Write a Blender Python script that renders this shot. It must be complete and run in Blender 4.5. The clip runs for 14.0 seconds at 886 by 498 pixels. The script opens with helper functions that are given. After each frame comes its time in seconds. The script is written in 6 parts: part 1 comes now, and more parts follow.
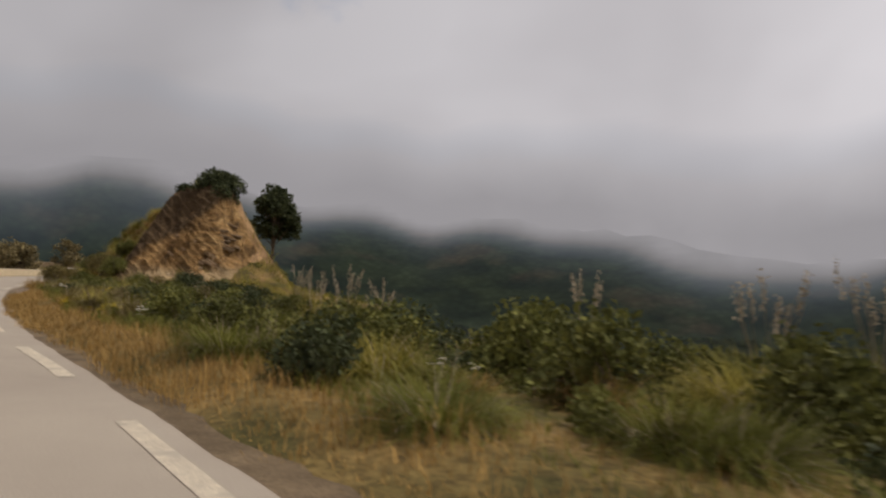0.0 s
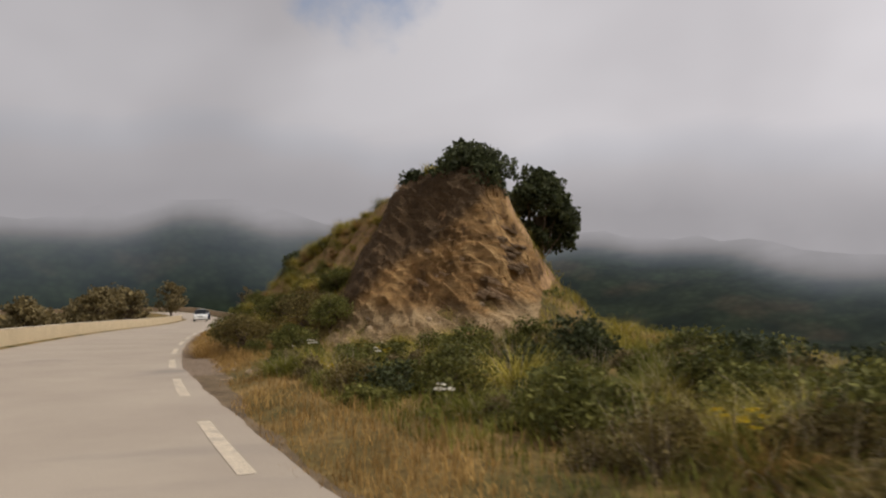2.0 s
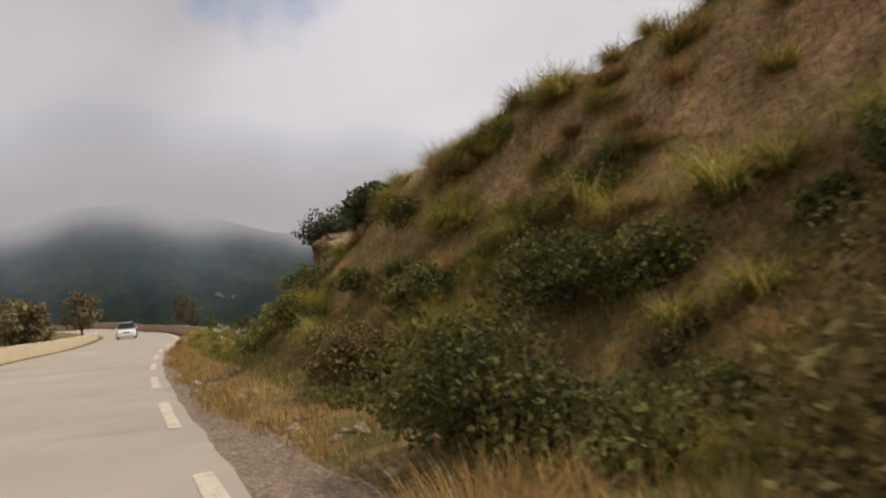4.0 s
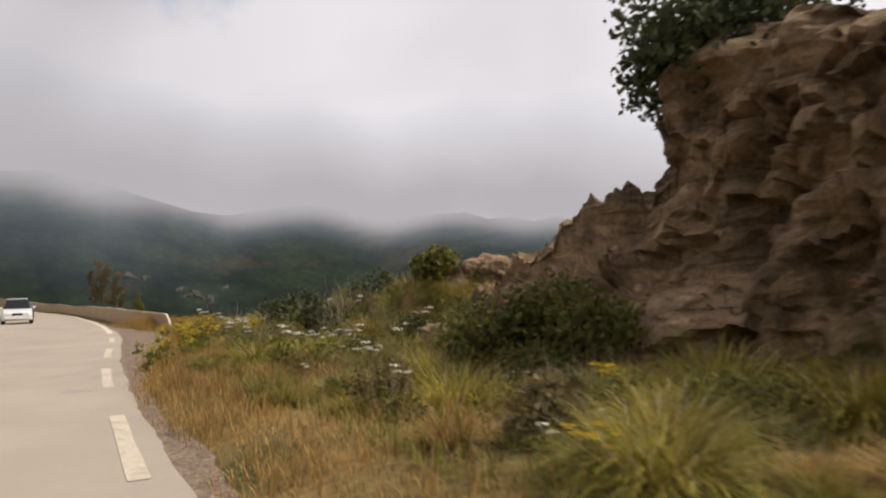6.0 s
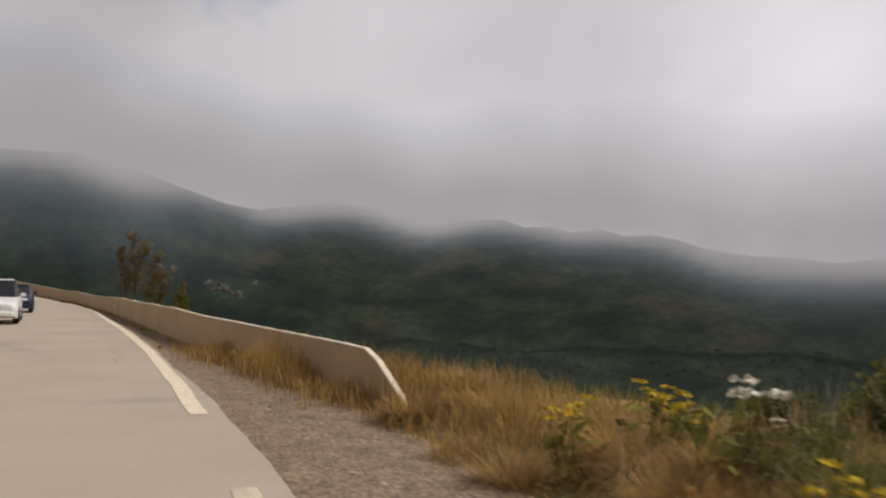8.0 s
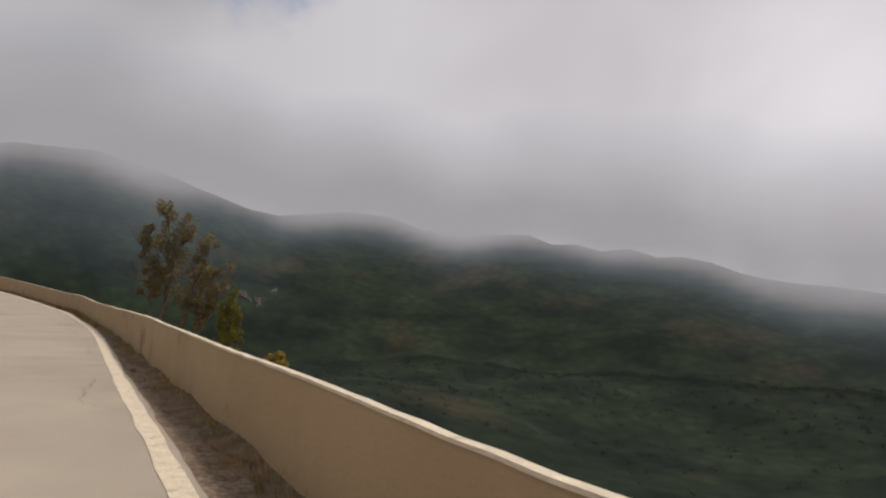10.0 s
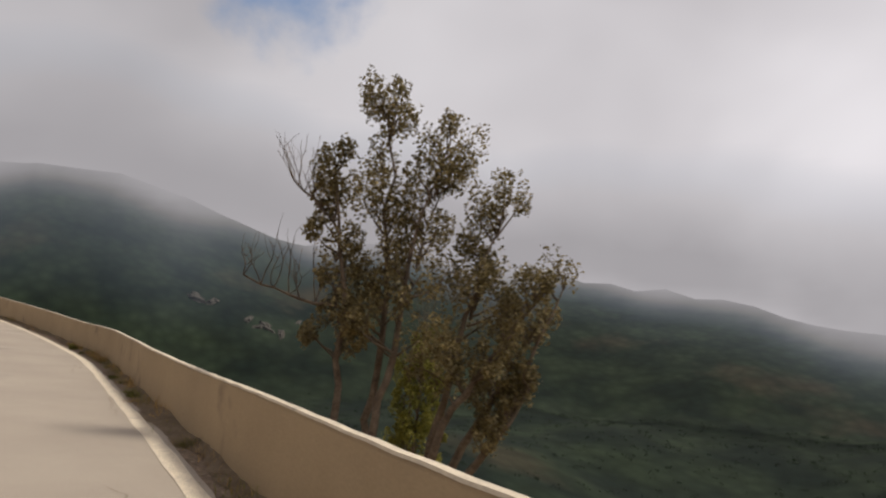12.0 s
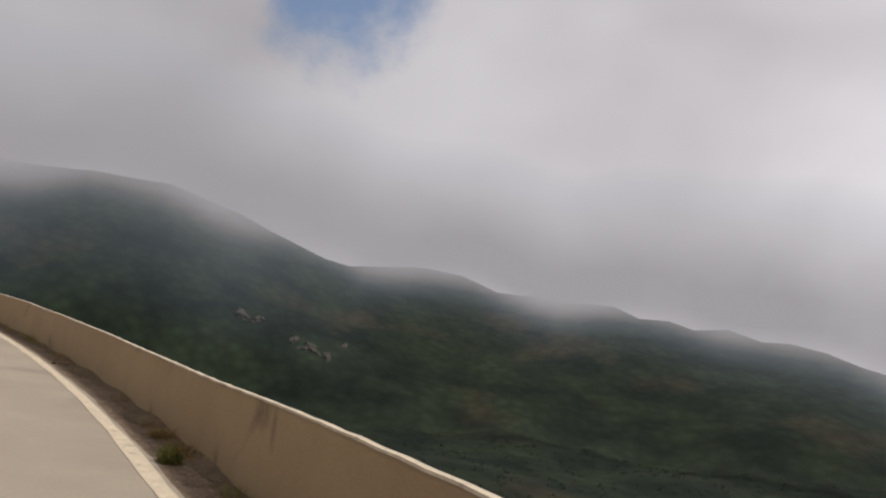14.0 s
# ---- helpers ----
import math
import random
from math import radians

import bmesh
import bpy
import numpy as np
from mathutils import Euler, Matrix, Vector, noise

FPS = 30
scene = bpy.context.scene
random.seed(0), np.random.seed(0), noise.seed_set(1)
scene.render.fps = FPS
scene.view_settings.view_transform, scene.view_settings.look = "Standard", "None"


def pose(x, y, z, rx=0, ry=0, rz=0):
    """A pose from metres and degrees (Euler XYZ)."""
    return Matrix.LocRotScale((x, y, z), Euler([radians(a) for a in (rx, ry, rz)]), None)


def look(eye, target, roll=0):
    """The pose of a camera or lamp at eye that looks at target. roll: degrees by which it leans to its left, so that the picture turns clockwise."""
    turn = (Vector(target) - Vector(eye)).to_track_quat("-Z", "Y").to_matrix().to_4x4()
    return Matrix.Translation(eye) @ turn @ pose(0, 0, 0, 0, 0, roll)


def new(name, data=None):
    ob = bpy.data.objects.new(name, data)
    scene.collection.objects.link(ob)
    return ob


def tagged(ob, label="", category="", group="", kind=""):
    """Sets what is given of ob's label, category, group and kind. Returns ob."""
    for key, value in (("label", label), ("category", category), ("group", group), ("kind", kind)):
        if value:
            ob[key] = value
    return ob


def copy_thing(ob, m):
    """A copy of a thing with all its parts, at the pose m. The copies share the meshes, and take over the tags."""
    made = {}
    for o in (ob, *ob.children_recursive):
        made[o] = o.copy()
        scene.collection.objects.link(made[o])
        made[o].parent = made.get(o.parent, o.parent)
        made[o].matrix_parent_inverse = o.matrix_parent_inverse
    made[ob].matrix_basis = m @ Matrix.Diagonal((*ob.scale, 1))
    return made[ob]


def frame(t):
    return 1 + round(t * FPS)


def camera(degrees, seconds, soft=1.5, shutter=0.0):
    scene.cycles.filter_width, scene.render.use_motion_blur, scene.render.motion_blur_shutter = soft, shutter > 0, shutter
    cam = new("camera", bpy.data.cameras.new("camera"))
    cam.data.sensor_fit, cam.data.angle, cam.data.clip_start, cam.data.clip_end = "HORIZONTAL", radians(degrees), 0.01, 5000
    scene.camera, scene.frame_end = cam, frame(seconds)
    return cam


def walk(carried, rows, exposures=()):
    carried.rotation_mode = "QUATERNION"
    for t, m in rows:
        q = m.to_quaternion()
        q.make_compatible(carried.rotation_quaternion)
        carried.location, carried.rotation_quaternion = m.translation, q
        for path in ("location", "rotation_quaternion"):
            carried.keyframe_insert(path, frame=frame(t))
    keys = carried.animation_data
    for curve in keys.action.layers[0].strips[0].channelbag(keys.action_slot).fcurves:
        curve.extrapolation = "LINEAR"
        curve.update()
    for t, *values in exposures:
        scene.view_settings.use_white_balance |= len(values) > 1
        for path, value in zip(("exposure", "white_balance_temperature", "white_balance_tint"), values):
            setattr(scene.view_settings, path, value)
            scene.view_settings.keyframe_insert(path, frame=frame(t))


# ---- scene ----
cam = camera(64.0, 14.0, soft=2.2, shutter=0.12)
PATH = [
    (0, (7.534, 3.886, 1.218), (7.235, 5.861, 1.323), 2.9),
    (0.5, (3.886, 7.297, 1.421), (3.345, 9.215, 1.583), 0.7),
    (1, (0.221, 10.715, 1.449), (-0.251, 12.644, 1.690), 1.1),
    (1.5, (-3.449, 14.443, 1.467), (-3.917, 16.379, 1.644), -0.4),
    (2, (-7.275, 18.748, 1.471), (-7.765, 20.680, 1.635), -0.7),
    (2.5, (-10.910, 23.199, 1.353), (-11.318, 25.148, 1.537), -0.4),
    (3, (-14.593, 27.767, 1.216), (-14.923, 29.732, 1.385), 0.6),
    (3.2, (-16.002, 29.573, 1.282), (-16.367, 31.535, 1.424), -2.8),
    (5.3, (-28.701, 49.650, 1.419), (-28.841, 51.640, 1.562), -4.0),
    (5.5, (-30.123, 51.827, 1.254), (-30.233, 53.818, 1.403), -4.0),
    (6, (-33.146, 56.735, 1.366), (-33.184, 58.732, 1.480), -1.8),
    (6.2, (-34.224, 58.790, 1.313), (-34.248, 60.784, 1.463), -2.0),
    (6.5, (-35.977, 61.855, 1.427), (-35.982, 63.849, 1.580), -2.3),
    (6.6, (-36.600, 62.895, 1.464), (-36.603, 64.890, 1.613), -2.0),
    (7, (-38.788, 66.983, 1.469), (-38.882, 68.977, 1.596), -0.2),
    (7.3, (-40.473, 70.235, 1.426), (-40.579, 72.231, 1.517), -0.4),
    (7.5, (-41.528, 72.399, 1.479), (-41.652, 74.392, 1.602), 0.0),
    (7.7, (-42.597, 74.437, 1.398), (-42.700, 76.430, 1.531), 1.4),
    (9.8, (-52.909, 93.819, 1.401), (-53.010, 95.809, 1.573), 1.8),
    (10, (-53.953, 95.685, 1.500), (-54.095, 97.672, 1.675), 3.8),
    (10.5, (-56.764, 100.370, 1.515), (-56.995, 102.345, 1.723), 4.1),
    (11, (-59.740, 105.116, 1.440), (-60.004, 107.087, 1.654), 5.5),
    (11.5, (-62.777, 109.851, 1.526), (-63.115, 111.806, 1.781), 4.8),
    (12, (-65.487, 114.066, 1.498), (-65.681, 116.038, 1.770), 5.5),
    (12.5, (-68.492, 118.575, 1.495), (-68.691, 120.546, 1.773), 5.7),
    (13, (-71.469, 123.206, 1.488), (-71.668, 125.173, 1.790), 6.0),
    (13.5, (-74.622, 127.651, 1.553), (-74.846, 129.610, 1.888), 8.5),
    (14, (-77.990, 132.301, 1.642), (-78.295, 134.249, 1.978), 8.6),
]
walk(cam, [(t, look(eye, target, roll)) for t, eye, target, roll in PATH],
     exposures=[(0, -0.08), (0.5, 0.07), (1.0, 0.06), (1.5, -0.06), (2.0, 0.04), (2.5, 0.13), (3.2, 0.2), (5.3, 0.42), (6.2, 0.48), (7.0, 0.13), (11.5, 0.05), (12.0, 0.14), (12.5, 0.08), (13.0, 0.15), (13.5, 0.02), (14, 0.04)])

# ---- world, sun, exposure ----
SUN_AZ, SUN_EL = 78.0, 58.0          # degrees: clockwise from +y, above the horizon
world = bpy.data.worlds.new("overcast_sky")
scene.world = world
world.use_nodes = True


def build_world():
    nt = world.node_tree
    nt.nodes.clear()
    L = nt.links.new

    def nd(kind, **kw):
        n = nt.nodes.new(kind)
        for k, v in kw.items():
            if k == "ins":
                for i, val in v.items():
                    n.inputs[i].default_value = val
            elif k == "op":
                n.operation = v
        return n

    out = nd("ShaderNodeOutputWorld")
    bg_sky = nd("ShaderNodeBackground", ins={1: 0.11})
    bg_cloud = nd("ShaderNodeBackground", ins={1: 1.0})
    mix = nd("ShaderNodeMixShader")
    sky = nd("ShaderNodeTexSky")
    sky.sky_type = "NISHITA"
    sky.sun_disc = False
    sky.sun_elevation, sky.sun_rotation = radians(SUN_EL), radians(SUN_AZ)
    L(sky.outputs[0], bg_sky.inputs[0])
    co = nd("ShaderNodeTexCoord")
    # clouds: broad grey masses, stretched along the horizon
    mp = nd("ShaderNodeMapping")
    mp.inputs["Scale"].default_value = (1.0, 1.0, 1.7)
    L(co.outputs["Generated"], mp.inputs[0])
    n1 = nd("ShaderNodeTexNoise", ins={"Scale": 1.9, "Detail": 3.0, "Roughness": 0.42, "Distortion": 0.25})
    L(mp.outputs[0], n1.inputs["Vector"])
    n2 = nd("ShaderNodeTexNoise", ins={"Scale": 5.0, "Detail": 2.5, "Roughness": 0.45})
    L(mp.outputs[0], n2.inputs["Vector"])
    add = nd("ShaderNodeMath", op="MULTIPLY_ADD", ins={1: 0.16})
    L(n2.outputs[0], add.inputs[0])
    L(n1.outputs[0], add.inputs[2])
    ramp = nd("ShaderNodeValToRGB")
    e = ramp.color_ramp.elements
    e[0].position, e[0].color = 0.42, (0.385, 0.365, 0.38, 1)
    e[1].position, e[1].color = 0.78, (0.585, 0.562, 0.582, 1)
    L(add.outputs[0], ramp.inputs[0])
    # brighter towards the sun's side
    sep = nd("ShaderNodeSeparateXYZ")
    L(co.outputs["Generated"], sep.inputs[0])
    br = nd("ShaderNodeMapRange", ins={"From Min": -0.5, "From Max": 0.75, "To Min": 0.86, "To Max": 1.42})
    L(sep.outputs[0], br.inputs[0])
    mul = nd("ShaderNodeVectorMath", op="SCALE")
    L(ramp.outputs[0], mul.inputs[0])
    L(br.outputs[0], mul.inputs["Scale"])
    L(mul.outputs[0], bg_cloud.inputs[0])
    # one rift in the cloud, high above the valley
    az, el = radians(-20.5), radians(29.0)
    gap = nd("ShaderNodeVectorMath", op="DOT_PRODUCT")
    gap.inputs[1].default_value = (math.sin(az) * math.cos(el), math.cos(az) * math.cos(el), math.sin(el))
    nm = nd("ShaderNodeVectorMath", op="NORMALIZE")
    L(co.outputs["Generated"], nm.inputs[0])
    L(nm.outputs[0], gap.inputs[0])
    n3 = nd("ShaderNodeTexNoise", ins={"Scale": 7.0, "Detail": 5.0, "Roughness": 0.55})
    L(co.outputs["Generated"], n3.inputs["Vector"])
    wob = nd("ShaderNodeMath", op="MULTIPLY_ADD", ins={1: 0.035})
    L(n3.outputs[0], wob.inputs[0])
    L(gap.outputs["Value"], wob.inputs[2])
    cover = nd("ShaderNodeMapRange", ins={"From Min": 1.006, "From Max": 1.019, "To Min": 1.0, "To Max": 0.1})
    cover.interpolation_type = "SMOOTHSTEP"
    L(wob.outputs[0], cover.inputs[0])
    L(cover.outputs[0], mix.inputs[0])
    L(bg_sky.outputs[0], mix.inputs[1])
    L(bg_cloud.outputs[0], mix.inputs[2])
    L(mix.outputs[0], out.inputs[0])


build_world()
sun_data = bpy.data.lights.new("sun", "SUN")
sun_data.energy, sun_data.angle, sun_data.color = 2.3, radians(9), (1.0, 0.93, 0.82)
sun = new("sun", sun_data)
_a, _e = radians(SUN_AZ), radians(SUN_EL)
sun.matrix_world = look((0, 0, 60), (-math.sin(_a) * math.cos(_e), -math.cos(_a) * math.cos(_e), 60 - math.sin(_e)))


# ---- materials ----
def material(name, base, dark=None, scale=4.0, rough=0.9, bump=0.3, fine=60.0, split=(0.35, 0.65), coord="Object",
             per_object=0.0, per_island=0.0, stains=None, translucent=0.0, grain=1.0):
    """A two-scale procedural surface: broad patches between two colours, fine grain, and relief."""
    m = bpy.data.materials.new(name)
    m.use_nodes = True
    nt = m.node_tree
    L = nt.links.new
    bs = nt.nodes["Principled BSDF"]
    bs.inputs["Roughness"].default_value = rough
    bs.inputs["Specular IOR Level"].default_value = 0.25
    dark = dark or tuple(c * 0.6 for c in base)
    tc = nt.nodes.new("ShaderNodeTexCoord")
    a = nt.nodes.new("ShaderNodeTexNoise")
    a.inputs["Scale"].default_value, a.inputs["Detail"].default_value = scale, 6
    a.inputs["Roughness"].default_value = 0.6
    L(tc.outputs[coord], a.inputs["Vector"])
    r = nt.nodes.new("ShaderNodeValToRGB")
    r.color_ramp.elements[0].position, r.color_ramp.elements[0].color = split[0], (*dark, 1)
    r.color_ramp.elements[1].position, r.color_ramp.elements[1].color = split[1], (*base, 1)
    L(a.outputs[0], r.inputs[0])
    col = r.outputs[0]
    b = nt.nodes.new("ShaderNodeTexNoise")
    b.inputs["Scale"].default_value, b.inputs["Detail"].default_value = fine, 4
    L(tc.outputs[coord], b.inputs["Vector"])
    g = nt.nodes.new("ShaderNodeMapRange")
    g.inputs["From Min"].default_value, g.inputs["From Max"].default_value = 0.3, 0.7
    g.inputs["To Min"].default_value, g.inputs["To Max"].default_value = 1 - 0.28 * grain, 1 + 0.25 * grain
    L(b.outputs[0], g.inputs[0])
    mu = nt.nodes.new("ShaderNodeVectorMath")
    mu.operation = "SCALE"
    L(col, mu.inputs[0])
    L(g.outputs[0], mu.inputs["Scale"])
    col = mu.outputs[0]
    if stains:
        s = nt.nodes.new("ShaderNodeTexNoise")
        s.inputs["Scale"].default_value, s.inputs["Detail"].default_value = stains[1], 7
        s.inputs["Distortion"].default_value = 0.6
        L(tc.outputs[coord], s.inputs["Vector"])
        sr = nt.nodes.new("ShaderNodeMapRange")
        sr.inputs["From Min"].default_value, sr.inputs["From Max"].default_value = stains[2], stains[2] + 0.12
        L(s.outputs[0], sr.inputs[0])
        mx = nt.nodes.new("ShaderNodeMix")
        mx.data_type = "RGBA"
        L(sr.outputs[0], mx.inputs["Factor"])
        L(col, mx.inputs["A"])
        mx.inputs["B"].default_value = (*stains[0], 1)
        col = mx.outputs["Result"]
    varies = []
    if per_object:
        varies.append((nt.nodes.new("ShaderNodeObjectInfo").outputs["Random"], per_object))
    if per_island:
        varies.append((nt.nodes.new("ShaderNodeNewGeometry").outputs["Random Per Island"], per_island))
    for chance, amount in varies:
        v = nt.nodes.new("ShaderNodeMapRange")
        v.inputs["To Min"].default_value, v.inputs["To Max"].default_value = 1 - amount, 1 + amount
        L(chance, v.inputs[0])
        mv = nt.nodes.new("ShaderNodeVectorMath")
        mv.operation = "SCALE"
        L(col, mv.inputs[0])
        L(v.outputs[0], mv.inputs["Scale"])
        col = mv.outputs[0]
    L(col, bs.inputs["Base Color"])
    if bump:
        bp = nt.nodes.new("ShaderNodeBump")
        bp.inputs["Strength"].default_value, bp.inputs["Distance"].default_value = bump, 0.03
        L(b.outputs[0], bp.inputs["Height"])
        L(bp.outputs[0], bs.inputs["Normal"])
    if translucent:
        tr = nt.nodes.new("ShaderNodeBsdfTranslucent")
        L(col, tr.inputs[0])
        ms = nt.nodes.new("ShaderNodeMixShader")
        ms.inputs[0].default_value = translucent
        L(bs.outputs[0], ms.inputs[1])
        L(tr.outputs[0], ms.inputs[2])
        L(ms.outputs[0], nt.nodes["Material Output"].inputs[0])
    return m


M_ASPHALT = material("worn_asphalt", (0.40, 0.34, 0.275), (0.345, 0.29, 0.235), 0.35, 0.85, 0.25, 90, stains=((0.27, 0.235, 0.2), 0.25, 0.6), grain=0.6)
M_LINE = material("road_paint", (0.72, 0.62, 0.47), (0.60, 0.51, 0.39), 6, 0.7, 0.15, 80, stains=((0.42, 0.36, 0.29), 5, 0.6))
M_DASH = material("worn_road_paint", (0.60, 0.515, 0.395), (0.50, 0.425, 0.33), 6, 0.75, 0.15, 80, stains=((0.42, 0.36, 0.29), 4, 0.52))
M_CONCRETE = material("weathered_concrete", (0.41, 0.305, 0.185), (0.355, 0.262, 0.158), 0.5, 0.9, 0.1, 45, stains=((0.21, 0.152, 0.104), 0.8, 0.62), grain=0.35)
M_CREAM = material("cream_concrete", (0.66, 0.54, 0.36), (0.58, 0.47, 0.31), 1.0, 0.9, 0.2, 45)
M_GRAVEL = material("gravel_shoulder", (0.25, 0.183, 0.128), (0.155, 0.112, 0.078), 3.2, 0.95, 0.9, 22, stains=((0.40, 0.325, 0.24), 11, 0.62), grain=1.9)
M_SOIL = material("roadside_soil", (0.19, 0.135, 0.08), (0.10, 0.07, 0.04), 1.6, 0.95, 0.6, 40)


def rock_material(name, pale, mid, dark, tilt=0.35, zones=()):
    """Bedded rock: bands that dip gently, broken by blotches, dark open joints and a fine grain."""
    m = bpy.data.materials.new(name)
    m.use_nodes = True
    nt = m.node_tree
    L = nt.links.new
    bs = nt.nodes["Principled BSDF"]
    bs.inputs["Roughness"].default_value, bs.inputs["Specular IOR Level"].default_value = 0.93, 0.2
    tc = nt.nodes.new("ShaderNodeTexCoord")

    def tex(scale, detail, stretch=(1, 1, 1), turn=0.0, rough=0.6, warp=0.0):
        mp = nt.nodes.new("ShaderNodeMapping")
        mp.inputs["Scale"].default_value, mp.inputs["Rotation"].default_value = stretch, (0, turn, 0.4)
        L(tc.outputs["Object"], mp.inputs[0])
        n = nt.nodes.new("ShaderNodeTexNoise")
        n.inputs["Scale"].default_value, n.inputs["Detail"].default_value = scale, detail
        n.inputs["Roughness"].default_value, n.inputs["Distortion"].default_value = rough, warp
        L(mp.outputs[0], n.inputs["Vector"])
        return n.outputs[0]

    def ramp(src, stops):
        r = nt.nodes.new("ShaderNodeValToRGB")
        e = r.color_ramp.elements
        e[0].position, e[0].color = stops[0][0], (*stops[0][1], 1)
        e[1].position, e[1].color = stops[-1][0], (*stops[-1][1], 1)
        for p, c in stops[1:-1]:
            e.new(p).color = (*c, 1)
        L(src, r.inputs[0])
        return r.outputs[0]

    def mixed(kind, fac, x, y):
        mx = nt.nodes.new("ShaderNodeMix")
        mx.data_type, mx.blend_type = "RGBA", kind
        mx.inputs["Factor"].default_value = fac
        L(x, mx.inputs["A"])
        L(y, mx.inputs["B"])
        return mx.outputs["Result"]

    blotch = tex(0.9, 6, warp=0.5)
    beds = tex(1.0, 7, (0.8, 0.8, 3.4), tilt, 0.66, 0.9)
    joint = tex(1.3, 5, (1.6, 1.6, 0.6), 0.2, 0.55, 1.2)
    grain = tex(16, 6, rough=0.75)
    col = ramp(blotch, [(0.36, dark), (0.5, mid), (0.68, pale)])
    col = mixed("MULTIPLY", 0.7, col, ramp(beds, [(0.36, (0.42, 0.4, 0.38)), (0.5, (1.0, 1.0, 1.0)), (0.64, (1.3, 1.26, 1.18))]))
    col = mixed("MULTIPLY", 0.8, col, ramp(joint, [(0.33, (0.3, 0.28, 0.26)), (0.4, (1, 1, 1)), (0.8, (1, 1, 1))]))
    col = mixed("MULTIPLY", 0.9, col, ramp(grain, [(0.3, (0.6, 0.6, 0.6)), (0.7, (1.35, 1.35, 1.35))]))
    # soils of another colour, one with painted shade, laid where the mesh's attributes say
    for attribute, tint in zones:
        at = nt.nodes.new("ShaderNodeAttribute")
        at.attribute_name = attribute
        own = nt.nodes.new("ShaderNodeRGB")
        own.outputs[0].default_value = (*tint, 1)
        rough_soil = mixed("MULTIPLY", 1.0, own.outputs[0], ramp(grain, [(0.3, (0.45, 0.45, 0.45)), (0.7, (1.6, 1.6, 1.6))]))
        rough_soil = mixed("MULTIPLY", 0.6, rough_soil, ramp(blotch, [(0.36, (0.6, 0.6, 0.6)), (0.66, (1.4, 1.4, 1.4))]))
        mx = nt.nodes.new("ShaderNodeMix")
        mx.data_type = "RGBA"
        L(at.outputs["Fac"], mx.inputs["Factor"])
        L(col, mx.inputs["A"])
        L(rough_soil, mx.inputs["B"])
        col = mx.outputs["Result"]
    L(col, bs.inputs["Base Color"])
    up = nt.nodes.new("ShaderNodeMath")
    up.operation = "MULTIPLY_ADD"
    up.inputs[1].default_value = 0.35
    L(grain, up.inputs[0])
    L(beds, up.inputs[2])
    bp = nt.nodes.new("ShaderNodeBump")
    bp.inputs["Strength"].default_value, bp.inputs["Distance"].default_value = 0.9, 0.14
    L(up.outputs[0], bp.inputs["Height"])
    L(bp.outputs[0], bs.inputs["Normal"])
    return m


M_ROCK = rock_material("brown_rock", (0.46, 0.33, 0.205), (0.31, 0.215, 0.13), (0.16, 0.11, 0.066))
M_STONE = material("pale_stone", (0.42, 0.32, 0.21), (0.27, 0.2, 0.125), 4, 0.95, 0.6, 30, per_object=0.25)
M_FLOWER_W = material("white_petals", (0.72, 0.68, 0.58), (0.62, 0.58, 0.48), 8, 0.8, 0, 40, per_island=0.15)
M_FLOWER_Y = material("yellow_petals", (0.62, 0.43, 0.02), (0.48, 0.36, 0.02), 8, 0.8, 0, 40, per_island=0.2)
M_DRY = material("dry_grass", (0.46, 0.29, 0.098), (0.28, 0.172, 0.058), 0.5, 0.9, 0, 8, per_island=0.35, translucent=0.3)
M_GREEN = material("green_grass", (0.225, 0.215, 0.042), (0.12, 0.125, 0.026), 0.6, 0.9, 0, 8, per_island=0.35, translucent=0.3)
M_TUSSOCK = material("tussock_grass", (0.425, 0.338, 0.066), (0.205, 0.186, 0.037), 1.0, 0.9, 0, 8, per_island=0.4, per_object=0.3, translucent=0.25)
M_SHRUB = material("shrub_leaves", (0.19, 0.18, 0.045), (0.09, 0.095, 0.026), 1.5, 0.8, 0, 8, per_island=0.45, per_object=0.25, translucent=0.3)
M_WEED = material("weed_leaves", (0.235, 0.18, 0.058), (0.1, 0.08, 0.03), 0.9, 0.85, 0, 8, per_island=0.5, per_object=0.3, translucent=0.25)
M_LEAF = material("dark_oak_leaves", (0.092, 0.104, 0.043), (0.046, 0.056, 0.024), 1.5, 0.75, 0, 8, per_island=0.4, translucent=0.25)
M_EUC = material("olive_leaves", (0.275, 0.215, 0.098), (0.135, 0.107, 0.05), 1.2, 0.75, 0, 8, per_island=0.45, translucent=0.32)
M_LIME = material("yellow_green_leaves", (0.29, 0.265, 0.055), (0.16, 0.155, 0.032), 1.2, 0.75, 0, 8, per_island=0.35, translucent=0.25)
M_BARK = material("grey_brown_bark", (0.20, 0.15, 0.105), (0.09, 0.065, 0.045), 5, 0.95, 0.7, 25)
M_PLUME = material("pale_seed_heads", (0.52, 0.43, 0.31), (0.4, 0.32, 0.22), 3, 0.9, 0, 30, per_island=0.25, translucent=0.4)


